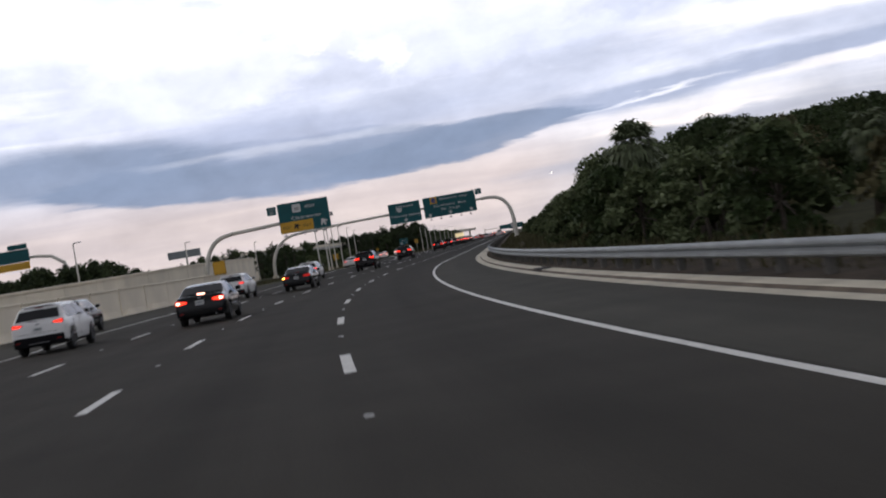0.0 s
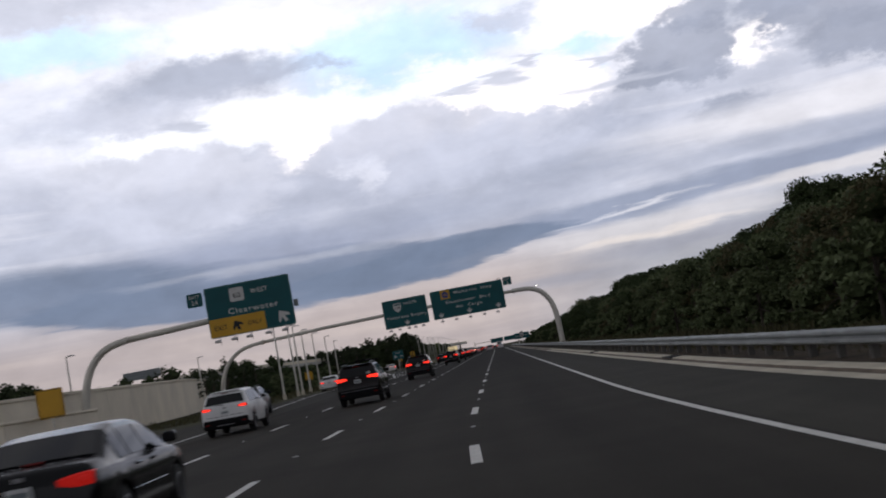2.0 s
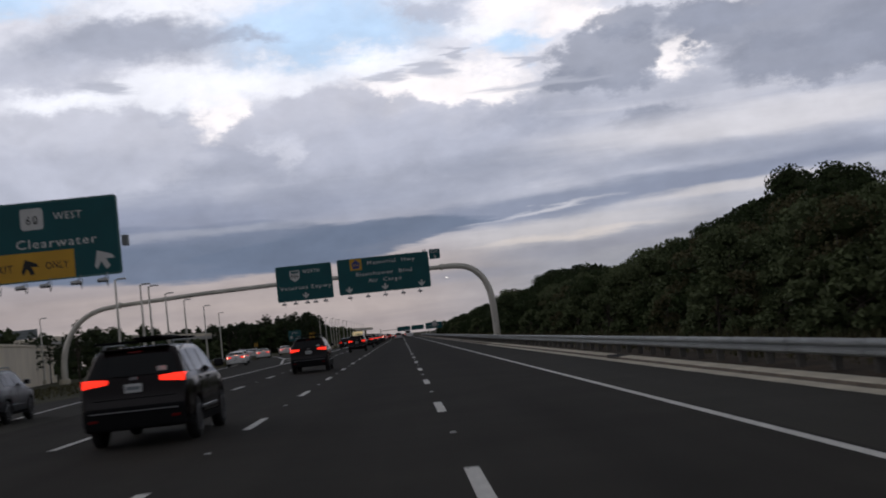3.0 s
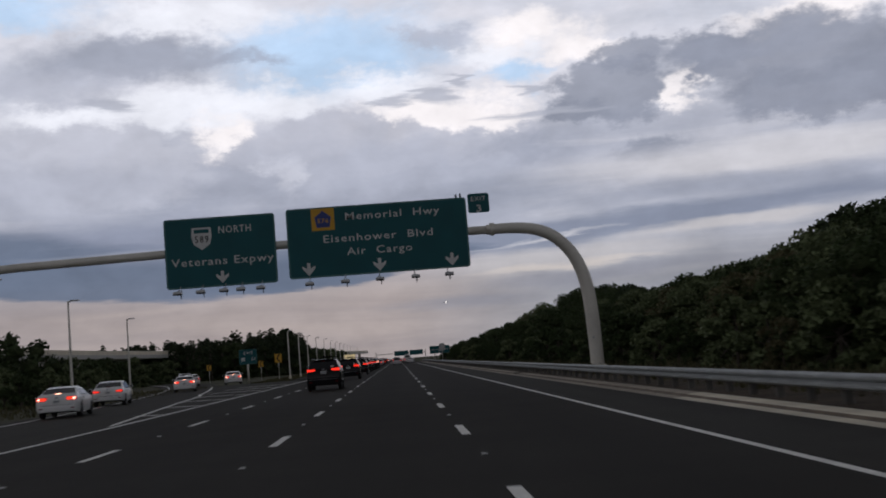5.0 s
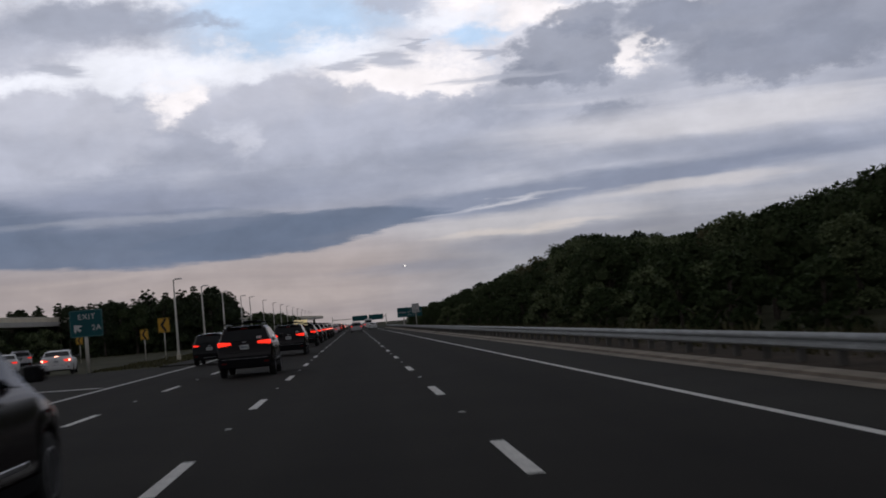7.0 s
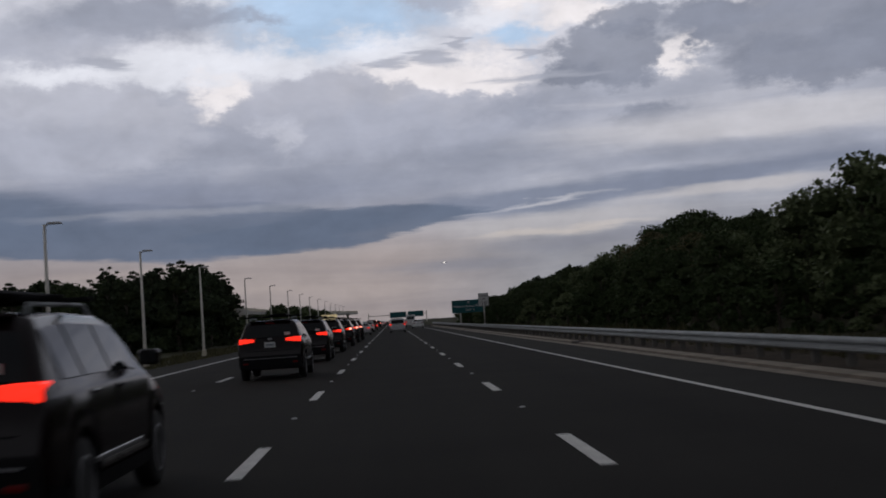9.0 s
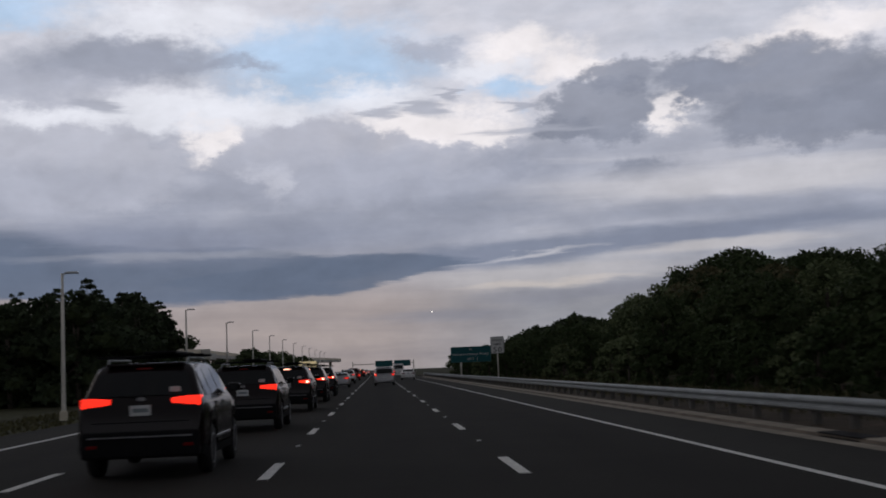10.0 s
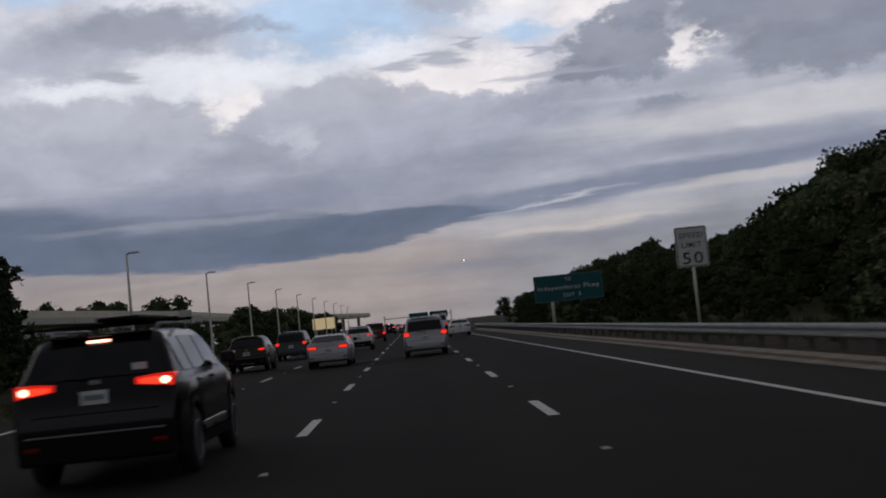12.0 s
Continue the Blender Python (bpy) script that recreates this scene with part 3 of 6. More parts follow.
extrude_profile(bm, prof, -1.512, 1.512)
extrude_profile(bm, ((6.09, -0.1), (6.09, 0.065), (6.11, 0.078), (6.48, 0.085), (6.5, 0.075), (6.5, -0.1)), -1.512, 1.512)
bmesh.ops.recalc_face_normals(bm, faces=bm.faces)
curb_mesh = finish(bm, M["concrete"], name="curb_section")
# sections from k = 62 on take a darker, browner concrete
far_curb_mesh = curb_mesh.copy()
far_curb_mesh.materials[0] = M["concrete_brown"]
# dark strip between gutter and curb top, with the shadow put into its colour
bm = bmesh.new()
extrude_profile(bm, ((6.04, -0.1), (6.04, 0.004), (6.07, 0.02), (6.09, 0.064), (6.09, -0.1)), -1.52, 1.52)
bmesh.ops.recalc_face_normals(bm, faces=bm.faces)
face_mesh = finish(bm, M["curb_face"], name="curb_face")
for k in range(-8, 170):
    part("curb_section", curb_mesh if k < 62 else far_curb_mesh, None, curb, at=road_pose(3.05 * k, 6.0 + verge(3.05 * k)))
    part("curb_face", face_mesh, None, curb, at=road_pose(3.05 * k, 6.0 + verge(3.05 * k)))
bm = bmesh.new()
box(bm, 0.40, 2.0, 0.03, (0.05, 0, 0.062), 0.01)
box(bm, 0.3, 1.7, 0.012, (-0.02, 0, 0.008))
for k in range(8):
    box(bm, 0.26, 0.03, 0.02, (-0.02, -0.7 + 0.2 * k, 0.015))
inlet_mesh = finish(bm, M["dark"], name="drain_inlet")
for s in (45.0, 106.0, 135.5, 230.5, 330.0):
    ob = new("drain_inlet", inlet_mesh)
    ob.matrix_world = road_pose(s, 6.2 + verge(s))
    tagged(ob, "dark storm drain inlet set into the curb", "drain", "drains along the curb")

bank = tagged(new("verge", strip_mesh("verge", -60, 560, lambda s: 6.49 + verge(s), lambda s: 9.6 + verge(s), 0.07, M["bank"], 4, 0.25)),
              "bare brown soil bank under the guardrail", "verge", kind="structure")

# ---- guardrail ----
guardrail = thing("guardrail", "galvanised steel beam guardrail on dark posts beside the shoulder", "guardrail")
bm = bmesh.new()
prof = [(0.02, 0.645), (-0.03, 0.638), (-0.075, 0.612), (-0.085, 0.59), (-0.085, 0.555), (-0.03, 0.52), (0.0, 0.50), (-0.03, 0.48), (-0.085, 0.445), (-0.085, 0.40), (-0.05, 0.368), (0.0, 0.35)]
for y0, y1 in ((-1.93, 1.93),):
    rows = [[bm.verts.new((x + o, y, z)) for x, z in prof] for y, o in ((y0, 0), (y1, 0))]
    back = [[bm.verts.new((x + 0.012, y, z)) for x, z in prof] for y in (y0, y1)]
    for a in range(len(prof) - 1):
        bm.faces.new((rows[0][a], rows[0][a + 1], rows[1][a + 1], rows[1][a]))
        bm.faces.new((back[0][a], back[1][a], back[1][a + 1], back[0][a + 1]))
    bm.faces.new((rows[0][0], rows[1][0], back[1][0], back[0][0]))
    bm.faces.new((rows[0][-1], back[0][-1], back[1][-1], rows[1][-1]))
for z in (0.575, 0.42):
    for y in (-1.82, 0.0, 1.82):
        box(bm, 0.012, 0.035, 0.035, (-0.09, y, z))
bmesh.ops.recalc_face_normals(bm, faces=bm.faces)
beam_mesh = finish(bm, M["steel"], name="rail_beam")
bm = one_box(0.15, 0.15, 0.66, (0.19, 0, -0.05), 0.012)
box(bm, 0.1, 0.14, 0.3, (0.065, 0, 0.35), 0.008)
post_mesh = finish(bm, M["post"], name="rail_post")
RAIL = 6.75
for k in range(-7, 140):
    part("rail_beam", beam_mesh, None, guardrail, at=road_pose(3.81 * k, RAIL + verge(3.81 * k)))
for k in range(-14, 280):
    part("rail_post", post_mesh, None, guardrail, at=road_pose(1.905 * k, RAIL + verge(1.905 * k)))

# ---- walls of the rising ramp on the far side ----
wall = thing("wall_barrier", "beige concrete barrier wall beside the exit lane", "wall", kind="structure")
bm = bmesh.new()
box(bm, 0.35, 5.96, 1.95, bevel=0.02)
box(bm, 0.5, 5.96, 0.14, (0, 0, 1.95), bevel=0.03)
box(bm, 0.7, 5.96, 0.5, (0, 0, 0), taper=0.6)
wall_mesh = finish(bm, M["wall"], name="wall_panel")
for k in range(-8, 22):
    part("wall_panel", wall_mesh, None, wall, at=road_pose(6.0 * k, -20.4, -0.05))


def polyline_wall(name, pts, thick, label):
    ob = thing(name, label, "wall", kind="structure")
    for (xa, ya, za), (xb, yb, zb) in zip(pts, pts[1:]):
        n = max(1, int(math.hypot(xb - xa, yb - ya) / 8))
        for k in range(n):
            a, b = k / n, (k + 0.996) / n
            p, q = Vector((xa + (xb - xa) * a, ya + (yb - ya) * a, 0)), Vector((xa + (xb - xa) * b, ya + (yb - ya) * b, 0))
            side = Vector(((q - p).y, -(q - p).x, 0)).normalized() * thick / 2
            zp, zq = za + (zb - za) * a, za + (zb - za) * b
            bm = bmesh.new()
            low = [bm.verts.new(v - Vector((0, 0, 0.2))) for v in (p - side, p + side, q + side, q - side)]
            top = [bm.verts.new(v + Vector((0, 0, h))) for v, h in ((p - side, zp), (p + side, zp), (q + side, zq), (q - side, zq))]
            bm.faces.new(top), bm.faces.new(list(reversed(low)))
            for i in range(4):
                j = (i + 1) % 4
                bm.faces.new((low[i], low[j], top[j], top[i]))
            part("wall_panel", bm, M["wall"], ob)
            cap = bmesh.new()
            d = q - p
            box(cap, thick + 0.25, d.length * 0.998, 0.22, ((p.x + q.x) / 2, (p.y + q.y) / 2, (zp + zq) / 2), 0.02,
                Matrix.Rotation(math.atan2(-d.x, d.y), 4, "Z") @ Matrix.Rotation(math.atan2(zq - zp, d.length), 4, "X"))
            part("wall_cap", cap, M["wall"], ob)


polyline_wall("wall_ramp", ((-30, 40, 1.9), (-29.5, 90, 2.8), (-31, 150, 3.6), (-36, 205, 4.0), (-44, 250, 4.2)), 0.5,
              "long beige retaining wall of a rising ramp")


def overpass(xa, xb, y, z, deep, piers, label):
    ob = thing("overpass", label, "bridge", "far overpasses")
    bm = one_box(abs(xb - xa), 9.0, deep, ((xa + xb) / 2, y, z), 0.05)
    part("deck", bm, M["stone"], ob)
    bm = one_box(abs(xb - xa), 0.3, 0.85, ((xa + xb) / 2, y - 4.35, z + deep), 0.03)
    part("parapet", bm, M["stone"], ob)
    for x in piers:
        bm = one_box(1.3, 1.3, z + 0.3, (x, y, -0.3), 0.1)
        box(bm, 1.8, 6.5, 0.9, (x, y, z - 0.9), 0.1)
        part("pier", bm, M["stone"], ob)


overpass(-190, -66, 456, 6.3, 1.2, (-180, -150, -122, -95, -69.5), "pale concrete road bridge on round-edged piers behind the trees")
overpass(-130, -36, 565, 5.0, 1.3, (-120, -95, -70, -46), "long low pale concrete bridge beyond the median trees")

# ---- sign gantries ----


def luminaire(parent, x, y, z):
    """A sign lamp on a bracket that reaches out under the sign."""
    lamp = part("sign_lamp", one_box(0.46, 0.34, 0.13, (x, y - 1.0, z - 0.36), 0.02, taper=0.86), M["lamp_head"], parent, "small grey lamp box on a bracket")
    part("lamp_visor", one_box(0.42, 0.3, 0.05, (x, y - 1.0, z - 0.405), 0.01), M["dark"], lamp)
    bm = tube([(x - 0.1, y - 0.85, z - 0.26), (x - 0.04, y - 0.1, z - 0.1), (x, y + 0.05, z + 0.15)], 0.025, 6)
    tube([(x + 0.1, y - 0.85, z - 0.26), (x + 0.05, y - 0.3, z - 0.55), (x + 0.02, y + 0.05, z - 0.1)], 0.02, 6, bm)
    part("lamp_bracket", bm, M["steel"], lamp)


def sign_panel(parent, x0, x1, z0, z1, y, name="sign_panel"):
    w, h = x1 - x0, z1 - z0
    panel = part(name, plate_shape(rounded(w, h, 0.16), 0.06, ((x0 + x1) / 2, y, (z0 + z1) / 2)), M["green"], parent, "green highway guide sign panel")
    rim = bmesh.new()
    outl, inn = rounded(w - 0.07, h - 0.07, 0.15), rounded(w - 0.15, h - 0.15, 0.12)
    vo = [rim.verts.new((x + (x0 + x1) / 2, y - 0.004, z + (z0 + z1) / 2)) for x, z in outl]
    vi = [rim.verts.new((x + (x0 + x1) / 2, y - 0.004, z + (z0 + z1) / 2)) for x, z in inn]
    for i in range(len(vo)):
        j = (i + 1) % len(vo)
        rim.faces.new((vo[i], vi[i], vi[j], vo[j]))
    part("border", rim, M["green_border"], panel)
    bm = bmesh.new()
    for k in range(max(2, int(w / 2.2))):
        x = x0 + w * (k + 0.5) / max(2, int(w / 2.2))
        box(bm, 0.1, 0.1, h * 0.9, (x, y + 0.12, z0 + h * 0.05), 0.01)
    part("stiffener", bm, M["steel"], panel)
    return panel


M["green_border"] = material("sign_border", (0.10, 0.22, 0.20), 0.5, spread=0.1)


def arrow(parent, x, y, z, size, turn, mat):
    o = ((-0.13, 0.5), (0.13, 0.5), (0.13, 0.05), (0.5, 0.28), (0.5, 0.05), (0.0, -0.5), (-0.5, 0.05), (-0.5, 0.28), (-0.13, 0.05))
    c, s = math.cos(radians(turn)), math.sin(radians(turn))
    part("arrow", plate_shape([((a * c - b * s) * size, (a * s + b * c) * size) for a, b in o], 0.004, (x, y - 0.006, z)), mat, parent)


def toll_shield(parent, x, y, z, h, number):
    o = [(-0.42, 0.5), (0.42, 0.5), (0.45, 0.1), (0.36, -0.25), (0, -0.5), (-0.36, -0.25), (-0.45, 0.1)]
    sh = part("route_shield", plate_shape([(a * h, b * h) for a, b in o], 0.005, (x, y - 0.008, z)), M["white"], parent, "pale route shield")
    lettering(sh, number, h * 0.62, h * 0.30, (x, y - 0.014, z - 0.02 * h), M["black"])
    part("shield_band", one_box(h * 0.66, 0.004, h * 0.17, (x, y - 0.011, z + h * 0.25)), M["green"], sh)


def smooth_path(pts, radii, steps=4):
    """A rounded way through the points, with the radii blended along it."""
    p = [Vector(q) for q in pts]
    p = [p[0] * 2 - p[1]] + p + [p[-1] * 2 - p[-2]]
    out, rad = [], []
    for i in range(1, len(p) - 2):
        for k in range(steps):
            u = k / steps
            a, b, c, d = p[i - 1:i + 3]
            out.append(0.5 * (2 * b + (c - a) * u + (2 * a - 5 * b + 4 * c - d) * u * u + (3 * b - a - 3 * c + d) * u ** 3))
            rad.append(radii[i - 1] + (radii[i] - radii[i - 1]) * u)
    return out + [p[-2]], rad + [radii[-1]]


# second gantry, across the whole carriageway
g2 = thing("sign_gantry", "pale curved steel tube gantry across the highway with two green signs", "sign gantry", "sign gantries")
Y2 = 220.0
path = [(9.1, Y2, -0.1), (9.1, Y2, 0.5), (9.06, Y2, 2.0), (9.0, Y2, 3.4), (8.84, Y2, 4.7), (8.5, Y2, 5.78), (8.0, Y2, 6.58), (7.25, Y2, 7.26), (6.3, Y2, 7.64), (5.1, Y2, 7.77), (3.9, Y2, 7.76)]
part("pole", tube(*smooth_path(path, [0.35, 0.35, 0.35, 0.35, 0.34, 0.33, 0.32, 0.31, 0.30, 0.28, 0.26]), 18), M["gantry"], g2, "pale painted steel tube", True)
part("arm", tube([(4.1, Y2, 7.76), (-10, Y2, 7.74), (-20, Y2, 7.55), (-28.5, Y2, 7.2)], 0.22, 18), M["gantry"], g2, "", True)
part("pole", tube(*smooth_path([(-28.3, Y2, 7.2), (-30.2, Y2, 7.0), (-31.7, Y2, 6.5), (-33.0, Y2, 5.5), (-33.9, Y2, 4.1), (-34.4, Y2, 2.3), (-34.5, Y2, -0.1)], [0.23, 0.24, 0.25, 0.26, 0.28, 0.3, 0.31]), 18), M["gantry"], g2, "pale painted steel tube", True)
for x in (4.2, -28.4):
    z = 7.76 if x > 0 else 7.2
    flange = part("flange", lathe([(-0.07, 0.33), (-0.01, 0.33), (0.01, 0.33), (0.07, 0.33)], 18), M["gantry"], g2, at=Matrix.Translation((x, Y2, z)))
    for k in range(8):
        a = k * math.pi / 4
        part("bolt", one_box(0.24, 0.05, 0.05, (0, 0.29 * math.cos(a), 0.29 * math.sin(a))), M["gantry"], flange)
for x in (9.02, -34.5):
    part("footing", lathe([(-0.15, 0.55), (0.35, 0.55), (0.4, 0.5), (0.4, 0.3)], 16), M["concrete"], g2, at=Matrix.Translation((x, Y2, 0)) @ Matrix.Rotation(radians(-90), 4, "Y"))
part("hatch_cover", one_box(0.16, 0.03, 0.1, (8.99, Y2 - 0.32, 1.75), 0.01), M["steel"], g2)
YS = 219.62
left_sign = sign_panel(g2, -12.6, -6.95, 5.82, 9.4, YS)
right_sign = sign_panel(g2, -6.36, 2.93, 5.9, 9.5, YS)
lettering(left_sign, "NORTH", 1.66, 0.36, (-9.0, YS - 0.008, 8.73), M["white"])
lettering(left_sign, "Veterans Expwy", 5.2, 0.40, (-9.7, YS - 0.008, 7.16), M["white"])
toll_shield(left_sign, -10.7, YS, 8.32, 1.15, "589")
arrow(left_sign, -9.75, YS, 6.3, 0.62, 0, M["white"])
lettering(right_sign, "Memorial  Hwy", 4.85, 0.38, (-0.9, YS - 0.008, 8.95), M["white"])
lettering(right_sign, "Eisenhower  Blvd", 5.62, 0.38, (-1.7, YS - 0.008, 7.85), M["white"])
lettering(right_sign, "Air  Cargo", 3.36, 0.38, (-1.68, YS - 0.008, 7.14), M["white"])
badge = part("route_badge", one_box(1.18, 0.006, 1.14, (-4.48, YS - 0.008, 8.30)), M["yellow"], right_sign, "yellow plate with a dark blue county shield")
part("badge_shield", plate_shape([(-0.42, 0.12), (0, 0.45), (0.42, 0.12), (0.33, -0.42), (-0.33, -0.42)], 0.004, (-4.48, YS - 0.016, 8.87)), M["blue"], badge)
lettering(badge, "576", 0.55, 0.22, (-4.48, YS - 0.022, 8.8), M["yellow"])
for x in (-5.35, -1.72, 2.0):
    arrow(right_sign, x, YS, 6.35, 0.66, 0, M["white"])
tab = part("exit_tab", plate_shape(rounded(1.1, 1.0, 0.12), 0.05, (3.58, YS, 9.15)), M["green"], g2, "small green exit number panel")
lettering(tab, "EXIT", 0.75, 0.24, (3.58, YS - 0.008, 9.38), M["white"])
lettering(tab, "3", 0.26, 0.36, (3.58, YS - 0.008, 8.88), M["white"])
for x in (-11.9, -10.75, -9.6, -8.75, -7.75, -5.3, -3.5, -1.75, 0.05, 1.75):
    luminaire(g2, x, YS, 5.86)
part("bird_spikes", tube([(2.45, YS + 0.05, 9.5), (2.42, YS + 0.05, 9.68)], 0.05, 6, tube([(2.65, YS + 0.05, 9.5), (2.66, YS + 0.05, 9.7)], 0.05, 6)), M["dark"], g2)

# first gantry, a curved cantilever over the exit lane
g1 = thing("sign_gantry", "pale curved cantilever gantry over the exit lane with green sign", "sign gantry", "sign gantries")
Y1 = 153.9
part("pole", tube(*smooth_path([(-29.6, Y1, -0.1), (-29.5, Y1, 1.6), (-29.2, Y1, 3.5), (-28.7, Y1, 4.9), (-27.9, Y1, 5.9), (-26.9, Y1, 6.45), (-25.5, Y1, 6.72)], [0.31, 0.3, 0.29, 0.28, 0.27, 0.26, 0.24]), 16), M["gantry"], g1, "pale painted steel tube", True)
part("arm", tube([(-25.7, Y1, 6.7), (-20, Y1, 6.95), (-13.4, Y1, 7.15)], [0.24, 0.22, 0.2], 16), M["gantry"], g1, "", True)
part("footing", lathe([(-0.15, 0.55), (0.35, 0.55), (0.4, 0.5), (0.4, 0.3)], 16), M["concrete"], g1, at=Matrix.Translation((-29.6, Y1, 0)) @ Matrix.Rotation(radians(-90), 4, "Y"))
YA = 153.45
west = sign_panel(g1, -19.4, -13.1, 5.6, 9.3, YA)
lettering(west, "WEST", 1.3, 0.34, (-15.4, YA - 0.008, 8.55), M["white"])
lettering(west, "Clearwater", 3.7, 0.42, (-16.0, YA - 0.008, 7.35), M["white"])
sh = part("route_shield", plate_shape(rounded(1.05, 1.0, 0.15), 0.005, (-17.05, YA - 0.008, 8.5)), M["white"], west, "white square route shield")
lettering(sh, "60", 0.55, 0.40, (-17.05, YA - 0.014, 8.45), M["black"])
strip = part("exit_only_panel", one_box(4.1, 0.006, 1.3, (-17.3, YA - 0.008, 5.66)), M["yellow"], west, "yellow exit only panel")
lettering(strip, "EXIT", 0.95, 0.34, (-18.55, YA - 0.014, 6.3), M["black"])
lettering(strip, "ONLY", 1.05, 0.34, (-16.05, YA - 0.014, 6.3), M["black"])
arrow(strip, -17.35, YA - 0.006, 6.3, 0.8, 205, M["black"])
arrow(west, -13.95, YA, 6.35, 0.95, 210, M["white"])
tab = part("exit_tab", plate_shape(rounded(1.15, 1.0, 0.12), 0.05, (-20.15, YA, 8.6)), M["green"], g1, "small green exit number panel")
lettering(tab, "EXIT", 0.75, 0.22, (-20.15, YA - 0.008, 8.85), M["white"])
lettering(tab, "2A", 0.5, 0.34, (-20.15, YA - 0.008, 8.43), M["white"])
part("end_cap", one_box(0.3, 0.3, 0.5, (-12.95, Y1, 6.9), 0.03), M["steel"], g1)
for x in (-18.7, -17.5, -16.4, -15.0, -13.8):
    luminaire(g1, x, YA, 5.62)

# ---- signs on posts ----


def post_sign(name, x, y, w, h, z0, legs, label, cat, mat, leg_r=0.07, group=""):
    ob = thing(name, label, cat, group)
    for lx in legs:
        part("post", tube([(x + lx, y + 0.005 + leg_r, -0.3), (x + lx, y + 0.005 + leg_r, z0 + h * 0.8)], leg_r, 10), M["gantry"], ob, "", True)
    face = part("panel", plate_shape(rounded(w, h, 0.08), 0.03, (x, y - 0.03, z0 + h / 2)), mat, ob)
    edge = bmesh.new()
    vo = [edge.verts.new((a + x, y - 0.034, b + z0 + h / 2)) for a, b in rounded(w - 0.05, h - 0.05, 0.07)]
    vi = [edge.verts.new((a + x, y - 0.034, b + z0 + h / 2)) for a, b in rounded(w - 0.11, h - 0.11, 0.05)]
    for i in range(len(vo)):
        j = (i + 1) % len(vo)
        edge.faces.new((vo[i], vi[i], vi[j], vo[j]))
    part("border", edge, M["green_border"] if mat is M["green"] else M["black"], face)
    return ob, face


ob, face = post_sign("speed_limit_sign", 8.33, 413.2, 1.16, 1.45, 2.46, (0.0,), "white speed limit sign on one pale post behind the guardrail", "road sign", M["white"], 0.055)
lettering(face, "SPEED", 0.86, 0.20, (8.33, 413.163, 3.60), M["black"])
lettering(face, "LIMIT", 0.70, 0.20, (8.33, 413.163, 3.26), M["black"])
lettering(face, "50", 0.74, 0.42, (8.33, 413.163, 2.79), M["black"])
ob, face = post_sign("guide_sign", 9.2, 454.2, 4.8, 1.85, 1.95, (-1.2,), "green roadside guide sign on a pale post behind the guardrail", "road sign", M["green"], 0.11)
lettering(face, "TO", 0.42, 0.24, (9.2, 454.163, 3.45), M["white"])
lettering(face, "Independence Pkwy", 4.3, 0.30, (9.2, 454.163, 2.92), M["white"])
lettering(face, "EXIT  3", 1.2, 0.26, (9.4, 454.163, 2.35), M["white"])
ob, face = post_sign("exit_sign", -17.55, 292.0, 1.95, 1.62, 2.1, (-0.08,), "green exit sign on a pale post in the gore", "road sign", M["green"], 0.11)
lettering(face, "EXIT", 1.0, 0.30, (-17.5, 291.963, 3.32), M["white"])
lettering(face, "2A", 0.55, 0.30, (-16.95, 291.963, 2.65), M["white"])
arrow(face, -18.1, 291.966, 2.65, 0.55, 225, M["white"])


def chevron_sign(x, y, z0, w, h):
    ob, face = post_sign("chevron_sign", x, y, w, h, z0, (0.0,), "yellow chevron sign on a thin post along the bend", "road sign", M["yellow"], 0.04, "chevron signs")
    o = ((0.28, 0.42), (0.05, 0.42), (-0.3, 0.0), (0.05, -0.42), (0.28, -0.42), (-0.05, 0.0))
    part("chevron", plate_shape([(a * w, b * h) for a, b in o], 0.004, (x, y - 0.038, z0 + h / 2)), M["black"], face)


chevron_sign(-16.4, 314.0, 2.1, 0.92, 1.15)
chevron_sign(-20.0, 326.0, 1.7, 0.72, 0.9)
chevron_sign(-30.5, 348.0, 1.8, 0.72, 0.9)
for x, y, s, z in ((-19.6, 121.0, 1.25, 1.9), (-21.6, 209.0, 0.95, 1.4)):
    ob, face = post_sign("warning_sign", x, y, s, s * 1.05, z, (0.0,), "plain yellow warning sign on a thin post", "road sign", M["yellow"], 0.045, "warning signs")
ob, face = post_sign("lit_board", -18.5, 600.0, 4.2, 2.2, 2.0, (-1.4, 1.4), "pale yellow lit board beside the lanes", "sign", M["sign_glow"], 0.1)

# far gantry signs and message board
far = thing("sign_gantry", "far green overhead signs on a straight gantry", "sign gantry", "sign gantries")
part("pole", tube([(17.5, 960, -0.2), (17.5, 960, 6.2)], 0.25, 10), M["gantry"], far)
part("pole", tube([(-15, 960, -0.2), (-15, 960, 6.2)], 0.25, 10), M["gantry"], far)
part("arm", tube([(17.5, 960, 4.6), (-15, 960, 4.6)], 0.22, 10), M["gantry"], far)
for x0, x1 in ((-3.0, 6.2), (7.0, 15.8)):
    sign_panel(far, x0, x1, 3.0, 6.2, 959.6)
board = thing("message_board", "wide grey message board on a tall post behind the ramp", "sign")
part("post", tube([(-140, 547, 0), (-140, 547, 15)], 0.4, 10), M["gantry"], board)
part("panel", one_box(15, 1.0, 3.4, (-140.5, 546, 13.6), 0.05), M["steel"], board)
for z in (14.2, 15.3, 16.2):
    part("text_bar", one_box(13.6, 0.05, 0.45, (-140.5, 545.46, z)), M["plate_bar"], board)

